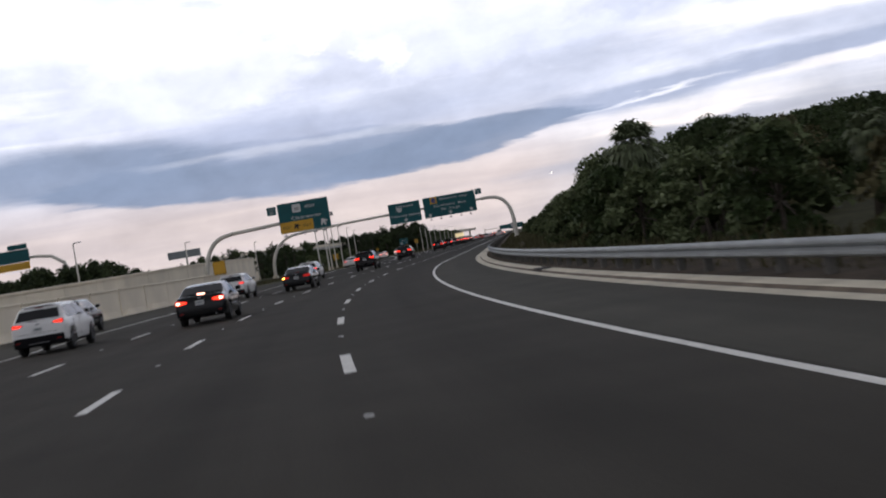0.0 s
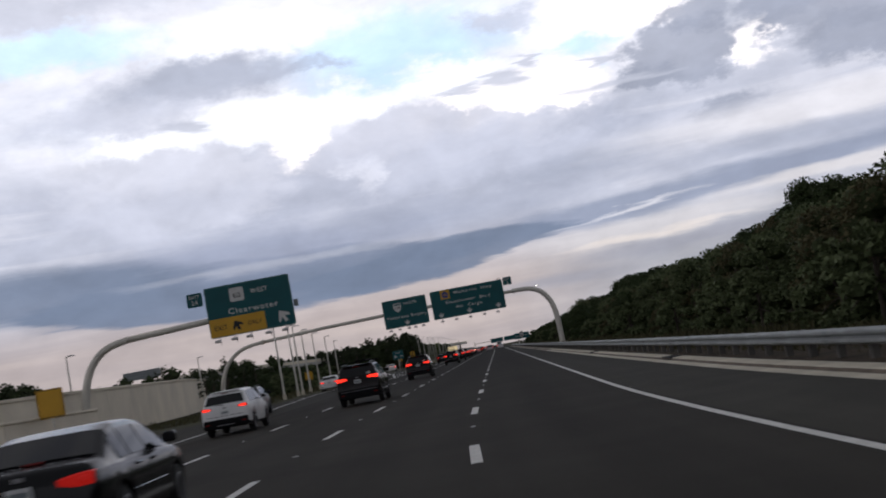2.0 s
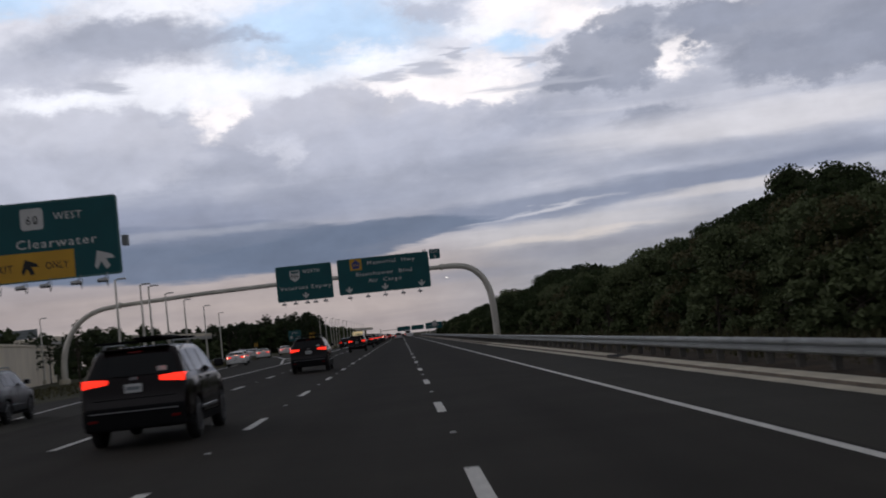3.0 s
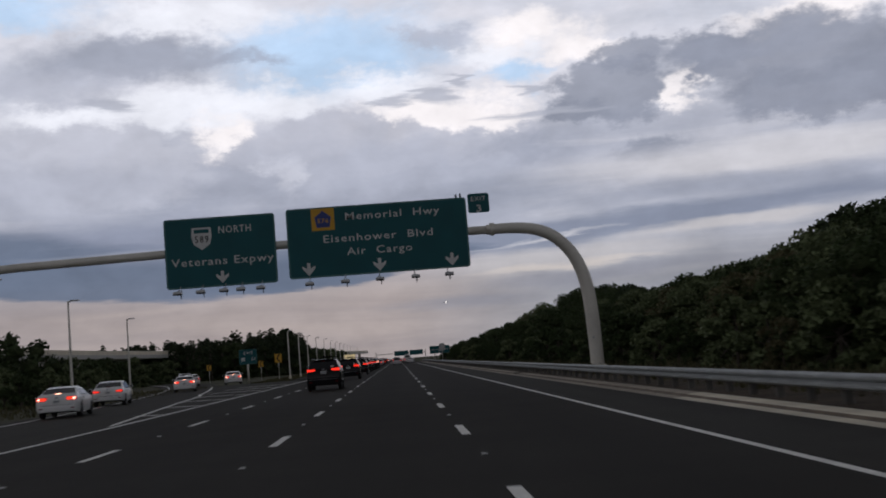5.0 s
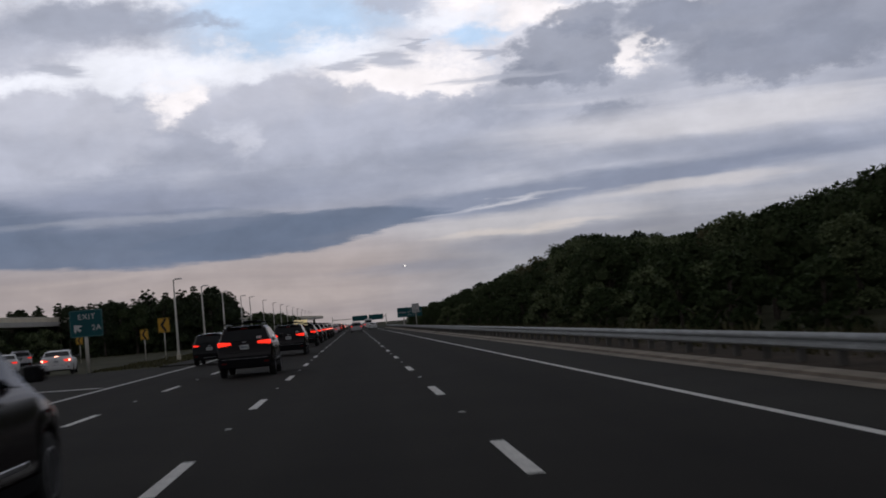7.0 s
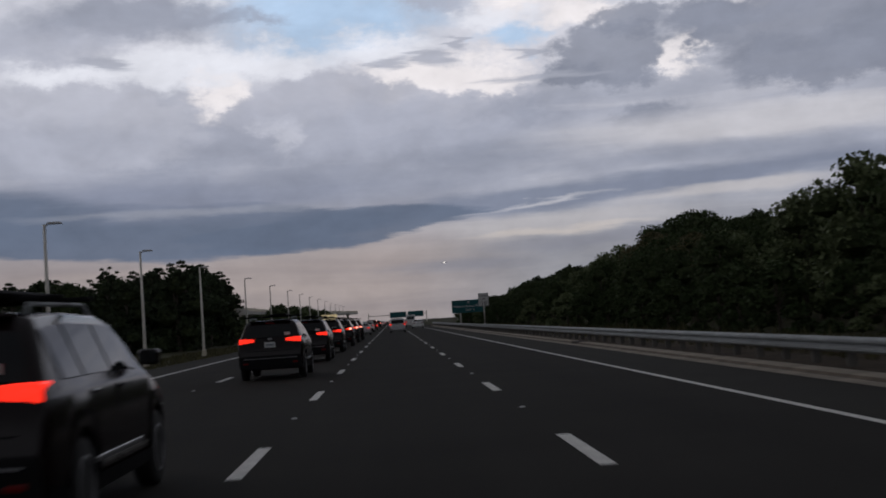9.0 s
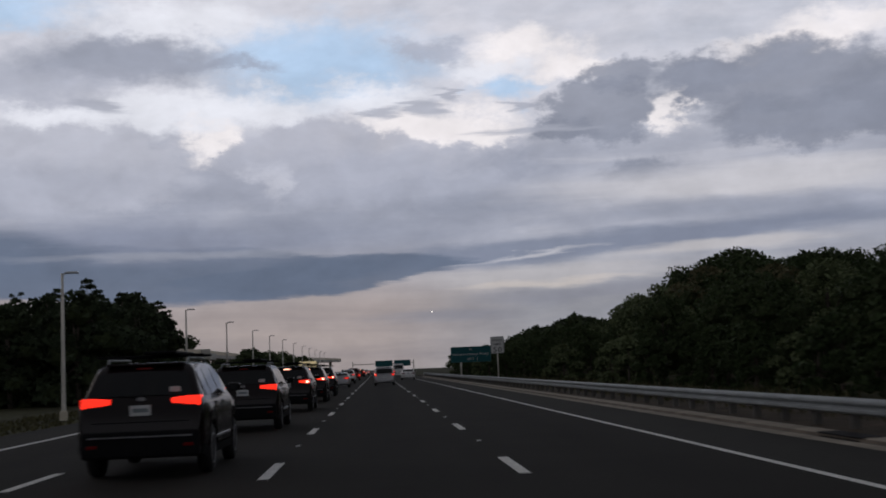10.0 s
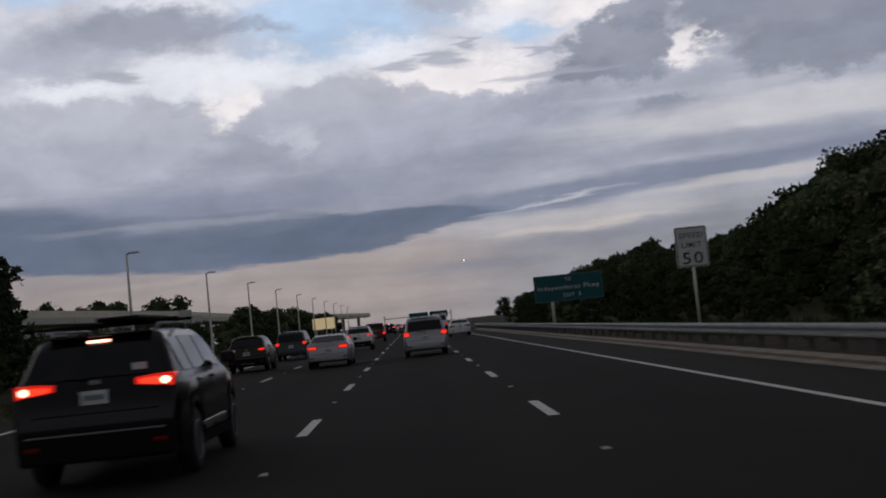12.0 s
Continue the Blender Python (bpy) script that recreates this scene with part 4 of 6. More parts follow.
far = thing("sign_gantry", "far cantilever gantry with green and yellow signs beyond the ramp", "sign gantry", "sign gantries")
part("pole", tube([(-106, 312, 0), (-106, 312, 9.5), (-107, 312, 12.5), (-110, 312, 14.6), (-114, 312, 15.2)], [0.6, 0.55, 0.5, 0.45, 0.4], 10), M["gantry"], far, "", True)
part("arm", tube([(-114, 312, 15.2), (-131, 312, 15.6)], 0.36, 10), M["gantry"], far)
sign_panel(far, -130, -115.5, 14.4, 17.6, 311.3)
sign_panel(far, -121, -115.8, 17.7, 19.0, 311.3)
part("exit_panel", one_box(14.2, 0.05, 1.9, (-122.8, 311.3, 12.4), 0.02), M["yellow"], far, "yellow lower panel")

# elevated ramp beyond the left woods
flyover = thing("flyover", "pale concrete flyover deck on round piers beyond the median", "bridge", kind="structure")
DECK = [Vector(p) for p in ((-62, 300, 6), (-60, 345, 6), (-59, 395, 6), (-53, 460, 6), (-45, 515, 6), (-41, 565, 6), (-41, 660, 6), (-31, 755, 6), (-21, 840, 6))]
for a, b in zip(DECK, DECK[1:]):
    n = max(1, round((b - a).length / 16))
    for k in range(n):
        p, q = a.lerp(b, k / n), a.lerp(b, (k + 1) / n)
        turn = Matrix.Translation((p + q) / 2) @ Matrix.Rotation(math.atan2(q.y - p.y, q.x - p.x), 4, "Z")
        size = (q - p).length
        part("deck_span", one_box(size - 0.03, 7.0, 0.75, (0, 0, -0.5), 0.04), M["stone"], flyover, at=turn)
        part("deck_parapet", one_box(size - 0.05, 0.3, 0.8, (0, -3.3, 0.25), 0.03), M["wall"], flyover, at=turn)
        part("deck_parapet", one_box(size - 0.05, 0.3, 0.8, (0, 3.3, 0.25), 0.03), M["concrete"], flyover, at=turn)
        if k % 2 == 0:
            part("pier", tube([(0, 0, -6.4), (0, 0, -0.4)], 0.6, 12), M["concrete"], flyover, at=turn)

# ---- lamp posts ----


def lamp_post(h=7.2, reach=0.45):
    ob = thing("street_lamp", "pale tapered metal street lamp with a flat head", "street lamp", "street lamps along the highway")
    part("pole", tube([(0, 0, 0), (0, 0, 0.5), (0, 0, h * 0.5), (0, 0, h)], [0.115, 0.11, 0.09, 0.06], 10), M["gantry"], ob, "", True)
    part("base", lathe([(0, 0.2), (0.42, 0.2), (0.5, 0.14), (0.5, 0.1)], 12), M["concrete"], ob, "pale lamp base", at=Matrix.Rotation(radians(-90), 4, "Y"))
    part("arm", tube([(0, 0, h - 0.1), (reach * 0.5, 0, h + 0.04), (reach, 0, h + 0.06)], 0.035, 6), M["gantry"], ob)
    part("lamp_head", one_box(0.70, 0.34, 0.10, (reach, 0, h - 0.02), 0.03, taper=0.8), M["lamp_head"], ob, "flat grey lamp head")
    return ob


first = lamp_post()
spots = [(181, -19.8), (189.5, -19.9), (192.5, -19.9), (206, -21.2), (222, -22.4), (243, -23.8), (275, -26.8)]
spots += [(307.0, -14.4), (323.0, -14.4), (340.3, -14.5), (358.7, -14.4), (413.3, -18.0), (441, -18.0), (468.3, -18.0), (493, -18.0), (518, -18.0), (545, -18.0), (572, -18.0), (599, -18.0), (626, -18.0), (653, -18.0), (680, -18.0)]
spots += [(120, -33), (170, -36), (232, -40)]
first.matrix_world = road_pose(*spots[0])
for s, d in spots[1:]:
    copy_thing(first, road_pose(s, d, 0, 0, 0.81 if 300 < s < 395 else 1.0))

# ---- vehicles ----
CAR = {}
CAR["sedan"] = dict(L=4.85, W=1.85, H=1.45, belt=0.94, roof=0.70, low=0.24, wheel=0.33, axles=(1.05, 3.88),
    top=((0, 0.60), (0.03, 0.84), (0.07, 0.99), (0.16, 1.05), (0.60, 1.08), (1.30, 1.38), (1.75, 1.445), (2.5, 1.45), (2.95, 1.40), (3.70, 1.00), (4.40, 0.90), (4.74, 0.74), (4.85, 0.50)),
    glass=(0.66, 1.26), shield=(3.0, 3.62), sides=((1.15, 1.62), (1.68, 2.42), (2.48, 3.3)), lamp=(0.86, 0.17, 0.42), plate=0.80, cladding=0.0, high=1.10)
CAR["suv"] = dict(L=4.80, W=1.94, H=1.76, belt=1.17, roof=0.70, low=0.28, wheel=0.38, axles=(0.98, 3.88),
    top=((0, 0.58), (0.04, 0.80), (0.08, 1.05), (0.14, 1.20), (0.46, 1.64), (0.58, 1.72), (1.4, 1.76), (2.6, 1.74), (2.95, 1.67), (3.60, 1.18), (4.45, 1.00), (4.70, 0.82), (4.80, 0.55)),
    glass=(0.17, 0.43), shield=(3.0, 3.54), sides=((0.62, 1.18), (1.26, 2.12), (2.2, 3.2)), lamp=(1.15, 0.155, 0.45), plate=1.03, cladding=0.2, high=1.655)
CAR["crossover"] = dict(L=4.55, W=1.84, H=1.66, belt=1.08, roof=0.70, low=0.26, wheel=0.36, axles=(0.92, 3.62),
    top=((0, 0.58), (0.04, 0.72), (0.09, 0.98), (0.16, 1.14), (0.55, 1.52), (0.68, 1.60), (1.3, 1.66), (2.3, 1.65), (2.7, 1.58), (3.40, 1.08), (4.2, 0.96), (4.45, 0.78), (4.55, 0.55)),
    glass=(0.2, 0.52), shield=(2.75, 3.34), sides=((0.72, 1.15), (1.2, 2.0), (2.06, 2.95)), lamp=(1.03, 0.14, 0.36), plate=0.86, cladding=0.13, high=1.56)
CAR["minivan"] = dict(L=4.95, W=1.92, H=1.75, belt=1.02, roof=0.76, low=0.24, wheel=0.35, axles=(0.95, 3.95),
    top=((0, 0.58), (0.03, 0.78), (0.07, 0.98), (0.12, 1.08), (0.36, 1.60), (0.5, 1.68), (1.5, 1.75), (2.8, 1.72), (3.1, 1.64), (3.95, 1.06), (4.55, 0.94), (4.85, 0.76), (4.95, 0.55)),
    glass=(0.14, 0.34), shield=(3.2, 3.9), sides=((0.55, 1.35), (1.43, 2.35), (2.43, 3.35)), lamp=(1.0, 0.24, 0.20), plate=0.82, cladding=0.0, high=1.66)
CAR["coupe"] = dict(L=4.70, W=1.86, H=1.38, belt=0.94, roof=0.66, low=0.22, wheel=0.34, axles=(1.05, 3.75),
    top=((0, 0.58), (0.03, 0.82), (0.06, 1.00), (0.14, 1.06), (0.50, 1.06), (1.25, 1.32), (1.7, 1.38), (2.3, 1.38), (2.7, 1.32), (3.35, 0.98), (4.3, 0.90), (4.62, 0.74), (4.70, 0.50)),
    glass=(0.56, 1.2), shield=(2.75, 3.28), sides=((1.1, 1.5), (1.6, 2.95)), lamp=(0.86, 0.15, 0.44), plate=0.74, cladding=0.0, high=1.08)
CAR["pickup"] = dict(L=5.6, W=1.98, H=1.86, belt=1.16, roof=0.74, low=0.34, wheel=0.39, axles=(1.15, 4.55),
    top=((0, 0.70), (0.03, 0.95), (0.05, 1.13), (0.1, 1.16), (1.80, 1.16), (1.86, 1.24), (2.05, 1.76), (2.2, 1.83), (3.3, 1.86), (3.6, 1.78), (4.2, 1.22), (5.2, 1.12), (5.5, 0.92), (5.6, 0.6)),
    glass=(1.9, 2.02), shield=(3.65, 4.14), sides=((2.25, 2.9), (2.98, 3.75)), lamp=(0.86, 0.32, 0.18), plate=0.62, cladding=0.0, high=1.72)
CAR["van"] = dict(L=5.9, W=2.0, H=2.45, belt=1.25, roof=0.90, low=0.3, wheel=0.36, axles=(1.1, 4.7),
    top=((0, 0.62), (0.03, 1.0), (0.06, 1.6), (0.12, 2.3), (0.25, 2.43), (1.5, 2.45), (4.0, 2.42), (4.5, 2.2), (5.1, 1.4), (5.6, 1.15), (5.82, 0.9), (5.9, 0.6)),
    glass=(0.055, 0.11), shield=(4.55, 5.05), sides=((3.7, 4.6),), lamp=(1.0, 0.34, 0.14), plate=0.72, cladding=0.0, high=2.38)


def table(y, pts):
    for (a, u), (b, v) in zip(pts, pts[1:]):
        if y <= b:
            k = min(max((y - a) / (b - a), 0), 1)
            return u + (v - u) * k
    return pts[-1][1]


class Shell:
    """The painted skin of a car: widths and heights along its length, from the rear bumper forwards."""

    def __init__(self, c):
        self.c = c

    def top(self, y):
        return table(y, self.c["top"])

    def half(self, y):
        w, n = self.c["W"] / 2, self.c["L"]
        return w * table(y, ((0, 0.84), (0.05, 0.93), (0.14, 0.97), (0.5, 1.0), (n - 1.0, 1.0), (n - 0.35, 0.94), (n - 0.08, 0.82), (n, 0.70)))

    def bottom(self, y):
        c = self.c
        z = c["low"] + 0.08 * max(0, 1 - y / 0.5) + 0.06 * max(0, 1 - (c["L"] - y) / 0.5)
        for a in c["axles"]:
            r = c["wheel"] * 1.16
            if abs(y - a) < r:
                z = max(z, c["wheel"] + math.sqrt(r * r - (y - a) ** 2))
        return z

    def section(self, y):
        """Points of one half of the section, from the sill up to the middle of the top."""
        c, t, w, z0 = self.c, self.top(y), self.half(y), self.bottom(y)
        zb = min(c["belt"], t - 0.045)
        z0 = min(z0, zb - 0.03)
        k = min(max((t - zb - 0.05) / (c["H"] - c["belt"]), 0), 1)
        wt = w * (0.93 - (0.93 - c["roof"]) * k)
        mid = min(max(0.62, z0 + 0.02), zb - 0.01)
        return [(w * 0.93, z0), (w * 0.985, z0 + (mid - z0) * 0.4), (w, mid), (w * 0.985, zb - (zb - mid) * 0.15), (w * 0.955, zb),
                (wt + (w * 0.955 - wt) * 0.5, zb + (t - 0.05 - zb) * 0.5), (wt, t - 0.05), (wt * 0.93, t - 0.018), (wt * 0.62, t - 0.004), (0.0, t)]

    def rear(self, z):
        """How far forward of the bumper the rear face lies at that height."""
        pts = self.c["top"]
        for (a, u), (b, v) in zip(pts, pts[1:]):
            if u <= z <= v:
                return a + (b - a) * (z - u) / max(v - u, 1e-6)
        return 0.0


def car(kind, name, paint, label, category, at, lamps="tail", group="", rails=False, rack=False, amber=False, sticker=False):
    c = CAR[kind]
    sh = Shell(c)
    ob = thing(name, label, category, group)
    L, W = c["L"], c["W"]
    ys = {0.0, L}
    ys |= {p[0] for p in c["top"]}
    ys |= {L * k / 26 for k in range(27)}
    for a in c["axles"]:
        r = c["wheel"] * 1.16
        ys |= {a + r * math.cos(math.pi * k / 10) for k in range(11)}
        ys |= {a - r - 0.004, a + r + 0.004}
    ys = sorted(y for y in ys if 0 <= y <= L)
    bm = bmesh.new()
    rows = []
    for y in ys:
        s = sh.section(y)
        full = [(x, z) for x, z in s] + [(-x, z) for x, z in reversed(s[:-1])]
        rows.append([bm.verts.new((x, y, z)) for x, z in full])
    for a, b in zip(rows, rows[1:]):
        for i in range(len(a) - 1):
            bm.faces.new((a[i], a[i + 1], b[i + 1], b[i]))
    bm.faces.new(rows[0]), bm.faces.new(list(reversed(rows[-1])))
    bmesh.ops.remove_doubles(bm, verts=bm.verts, dist=0.0015)
    bmesh.ops.recalc_face_normals(bm, faces=bm.faces)
    body = part("body", bm, paint, ob, smooth=True)
    md = body.modifiers.new("edges", "EDGE_SPLIT")
    md.split_angle = radians(52)
    part("underbody", one_box(W * 0.8, L * 0.9, 0.3, (0, L * 0.5, c["low"] + 0.02), 0.04), M["dark"], ob)

    def skin(fn, nu, nv):
        g = bmesh.new()
        vs = [[g.verts.new(fn(i / nu, j / nv)) for j in range(nv + 1)] for i in range(nu + 1)]
        for i in range(nu):
            for j in range(nv):
                g.faces.new((vs[i][j], vs[i + 1][j], vs[i + 1][j + 1], vs[i][j + 1]))
        bmesh.ops.recalc_face_normals(g, faces=g.faces)
        return g

    def over_top(y0, y1, spread, off):
        def fn(u, v):
            y = y0 + (y1 - y0) * u
            x0 = sh.section(y)[7][0] * spread * (2 * v - 1)
            dz = sh.top(y + 0.01) - sh.top(y - 0.01)
            nrm = Vector((0, -dz, 0.02)).normalized()
            return Vector((x0, y, sh.top(y) - 0.016 * (2 * v - 1) ** 2)) + nrm * off
        return fn

    part("rear_window", skin(over_top(*c["glass"], 0.96, 0.014), 4, 8), M["glass"], ob, "dark tinted rear window", True)
    part("windshield", skin(over_top(*c["shield"], 0.97, 0.014), 4, 8), M["glass"], ob, "", True)
    for sgn in (1, -1):
        for y0, y1 in c["sides"]:
            def side(u, v, sgn=sgn, y0=y0, y1=y1):
                y = y0 + (y1 - y0) * u
                s = sh.section(y)
                k = 0.1 + 0.78 * v
                return Vector((sgn * (s[4][0] + (s[6][0] - s[4][0]) * k + 0.012), y, s[4][1] + (s[6][1] - s[4][1]) * k + 0.004))
            part("side_window", skin(side, 6, 3), M["glass"], ob, "", True)
        for (_, y0), (y1, _) in zip(c["sides"], c["sides"][1:]):
            def pillar(u, v, sgn=sgn, y0=y0 - 0.02, y1=y1 + 0.02):
                y = y0 + (y1 - y0) * u
                s = sh.section(y)
                k = 0.1 + 0.78 * v
                return Vector((sgn * (s[4][0] + (s[6][0] - s[4][0]) * k + 0.008), y, s[4][1] + (s[6][1] - s[4][1]) * k + 0.003))
            part("pillar_trim", skin(pillar, 1, 3), M["dark"], ob, "black pillar trim", True)
        ym0, ym1 = c["sides"][-1][1] - 1.9, c["sides"][-1][1] - 0.15
        part("door_moulding", one_box(0.02, ym1 - ym0, 0.05, (sgn * (W / 2 * 0.992 + 0.004), (ym0 + ym1) / 2, 0.52), 0.008), M["rim"] if kind == "suv" else paint, ob)
        for yd in (c["sides"][-1][0] - 0.05, c["sides"][-2][0] if len(c["sides"]) > 2 else c["sides"][-1][0] - 0.9):
            part("door_seam", one_box(0.006, 0.014, c["belt"] - 0.5, (sgn * (W / 2 * 0.99 + 0.002), yd, 0.45)), M["dark"], ob)
    if c["cladding"]:
        for sgn in (1, -1):
            def sill(u, v, sgn=sgn):
                y = 0.02 + (L - 0.1) * u
                z0 = sh.bottom(y)
                return Vector((sgn * (sh.half(y) * (0.94 + 0.05 * v) + 0.014), y, z0 + c["cladding"] * 0.75 * v))
            part("sill_cladding", skin(sill, 40, 2), M["dark"], ob)
    # rear: bumper, lights, plate
    zb0 = sh.bottom(0.0)
    if c["cladding"]:
        part("rear_bumper", one_box(W * 0.91, 0.22, 0.22 + c["cladding"] * 0.9, (0, 0.085, zb0 - 0.04), 0.05, seg=3), M["dark"], ob, "black bumper cladding")
    else:
        part("rear_bumper", one_box(W * 0.86, 0.16, 0.2, (0, 0.055, zb0 + 0.03), 0.03, seg=2), paint, ob)
    part("tailpipe", tube([(W * 0.28, -0.01, zb0 + 0.01), (W * 0.28, 0.3, zb0 + 0.02)], 0.035, 8), M["steel"], ob)
    z, h, w = c["lamp"]
    hot = lamps == "brake"
    for sgn in (1, -1):
        x = sgn * (sh.half(0.12) * 0.965 - w / 2)
        y = sh.rear(z)
        o, i = sgn * w / 2, -sgn * w / 2
        if kind == "suv":
            shape = [(o, -h * 0.5), (o, h * 0.5), (o * 0.1, h * 0.5), (i, h * 0.36), (i, -h * 0.16), (o * 0.1, -h * 0.42)]
        elif kind in ("minivan", "van", "pickup", "coupe"):
            shape = [(o, -h / 2), (o, h / 2), (i, h / 2), (i, -h / 2)]
        else:
            shape = [(o, -h * 0.42), (o, h * 0.5), (o * 0.2, h * 0.44), (i, h * 0.22), (i, -h * 0.26), (o * 0.1, -h * 0.5)]
        skin_mat = dict(brake="brake_dim", tail="tail_dim", turn="tail_dim", off="lens")[lamps]
        if kind == "suv" and lamps == "tail":
            skin_mat = "tail"
        core_mat = dict(brake="brake", tail="tail", turn="tail_dim", off="lens")[lamps]
        g = plate_shape(shape, 0.26, (x, y - 0.016, z))
        bmesh.ops.bevel(g, geom=list(g.edges), offset=0.018, segments=2, affect="EDGES", profile=0.5)
        lamp_body = part("tail_light", g, M[skin_mat], ob, "red tail light" if lamps == "off" else "lit red tail light")
        if lamps in ("brake", "tail"):
            g = plate_shape([(a * 0.74, b * 0.56) for a, b in shape], 0.02, (x, y - 0.02, z))
            part("light_bar", g, M[core_mat], lamp_body, "bright red light element")
        bulb_mat = M["brake_hot"] if hot else M[core_mat]
        if amber and sgn < 0:
            bulb_mat = M["amber"]
        g = lathe([(-0.02, 0.004), (-0.02, h * 0.2), (0.0, h * 0.32), (0.03, h * 0.32)], 12)
        part("bulb", g, bulb_mat, lamp_body, at=Matrix.Translation((x + sgn * w * 0.27, y - 0.012, z)) @ Matrix.Rotation(radians(90), 4, "Z") @ Matrix.Diagonal((1, 1.35, 1, 1)))
        part("reflector", one_box(0.16, 0.03, 0.05, (sgn * W * 0.37, -0.02, zb0 + 0.12), 0.01), M["lens"], ob)
        # mirrors
        ym = c["sides"][-1][1] - 0.1
        zm = c["belt"] + 0.06
        mir = part("mirror", one_box(0.2, 0.13, 0.15, (sgn * (W / 2 + 0.09), ym, zm), 0.04, seg=2), paint, ob)
        part("mirror_glass", one_box(0.15, 0.012, 0.11, (sgn * (W / 2 + 0.09), ym - 0.068, zm + 0.02)), M["glass"], mir)
        for y0, y1 in c["sides"][-2:]:
            part("door_handle", one_box(0.03, 0.2, 0.035, (sgn * (W / 2 * 0.985 + 0.008), y0 + 0.12, c["belt"] - 0.1), 0.01), paint, ob)
        part("headlight", one_box(0.34, 0.2, 0.14, (sgn * W * 0.34, L - 0.22, 0.68), 0.03), M["white"], ob)
    zh = c["high"]
    part("high_brake_light", one_box(0.26, 0.05, 0.03, (0, sh.rear(min(zh, c["H"] - 0.06)) - 0.012, zh - 0.015), 0.01), M["brake_hot"] if hot else M["lens"], ob, "lit brake light" if hot else "")
    zp = c["plate"]
    plate = part("number_plate", one_box(0.31, 0.02, 0.155, (0, sh.rear(zp) - 0.022, zp - 0.08), 0.005), M["plate"], ob, "pale plate with plain bars")
    part("plate_bar", one_box(0.23, 0.004, 0.06, (0, sh.rear(zp) - 0.034, zp - 0.03)), M["plate_bar"], plate)
    if c["belt"] > 1.0:
        part("rear_wiper", tube([(0.02, sh.rear(c["belt"] + 0.06) - 0.02, c["belt"] + 0.05), (-0.35, sh.rear(c["belt"] + 0.1) - 0.02, c["belt"] + 0.08)], 0.012, 5), M["dark"], ob)
        part("spoiler", one_box(W * 0.62, 0.2, 0.035, (0, sh.rear(c["H"] - 0.08) + 0.02, c["H"] - 0.055), 0.012), paint, ob)
    part("badge", one_box(0.13, 0.012, 0.05, (0, sh.rear(zp + 0.17) - 0.012, zp + 0.14), 0.005), M["rim"], ob)
    if sticker:
        part("sticker", one_box(0.17, 0.004, 0.09, (0.5, sh.rear(1.32) - 0.03, 1.28)), M["white"], ob, "small white window sticker")
    if kind in ("suv", "crossover"):
        part("bumper_trim", one_box(W * (0.8 if kind == "suv" else 0.36), 0.02, 0.018, (0, -0.032, zb0 + (0.27 if kind == "suv" else 0.06)), 0.004), M["rim"], ob, "thin chrome bumper strip")
    part("tailgate_seam", one_box(W * 0.74, 0.008, 0.012, (0, sh.rear(c["lamp"][0] - 0.3) - 0.004, max(c["lamp"][0] - 0.3, 0.58))), M["dark"], ob)
    # wheels
    tyre = finish(lathe([(-0.105, 0.6), (-0.11, 0.86), (-0.085, 0.97), (-0.05, 1.0), (0.05, 1.0), (0.085, 0.97), (0.11, 0.86), (0.105, 0.6)], 28), M["rubber"], True, "tyre")
    rim = lathe([(0.02, 0.62), (0.108, 0.62), (0.112, 0.58), (0.07, 0.53), (0.05, 0.2), (0.08, 0.16), (0.085, 0.0001)], 20)
    for k in range(5):
        a = 2 * math.pi * k / 5
        box(rim, 0.05, 0.14, 0.5, (0.065, -math.sin(a) * 0.12, math.cos(a) * 0.12), 0.0, Matrix.Rotation(a, 4, "X"))
    rim = finish(rim, M["rim"], False, "rim")
    r = c["wheel"]
    for sgn in (1, -1):
        for a in c["axles"]:
            m = Matrix.Translation((sgn * (W / 2 - 0.12), a, r)) @ Matrix.Diagonal((sgn, r, r, 1))
            wh = new("wheel")
            wh.parent = ob
            wh.matrix_basis = m
            part("tyre", tyre, None, wh)
            part("rim", rim, None, wh, "alloy rim")
    if rails or rack:
        for sgn in (1, -1):
            x = sgn * sh.section(1.5)[7][0] * 0.95
            pts = [(x, 0.75, sh.top(0.75)), (x, 0.85, c["H"] + 0.045), (x, 2.4, c["H"] + 0.055), (x, 2.65, sh.top(2.65))]
            part("roof_rail", tube(pts, 0.02, 6), M["steel"], ob, "", True)
    if rack:
        for y in (1.0, 1.9):
            part("crossbar", one_box(W * 0.86, 0.08, 0.04, (0, y, c["H"] + 0.07), 0.01), M["dark"], ob)
        part("roof_board", one_box(0.5, 1.9, 0.05, (0.22, 1.45, c["H"] + 0.11), 0.02), M["dark"], ob, "flat dark board carried on the roof rack")
    ob.matrix_world = at
    return ob


P = dict(
    black=paint_of("paint_black", (0.0045, 0.005, 0.006), 0.16, 0.0), navy=paint_of("paint_navy", (0.006, 0.007, 0.010), 0.16, 0.0),
    white=paint_of("paint_white", (0.74, 0.74, 0.73), 0.3, 0.0), silver=paint_of("paint_silver", (0.36, 0.36, 0.37), 0.35, 0.6),
    grey=paint_of("paint_grey", (0.055, 0.06, 0.068), 0.35, 0.5), maroon=paint_of("paint_maroon", (0.09, 0.012, 0.010)),
    olive=paint_of("paint_olive", (0.035, 0.038, 0.022), 0.35, 0.4), wine=paint_of("paint_wine", (0.008, 0.004, 0.0045), 0.16, 0.0))
A = "cars on the highway"
car("sedan", "sedan", P["black"], "black sedan braking with bright red lights", "car", road_pose(49.0, -5.2), "brake", A)
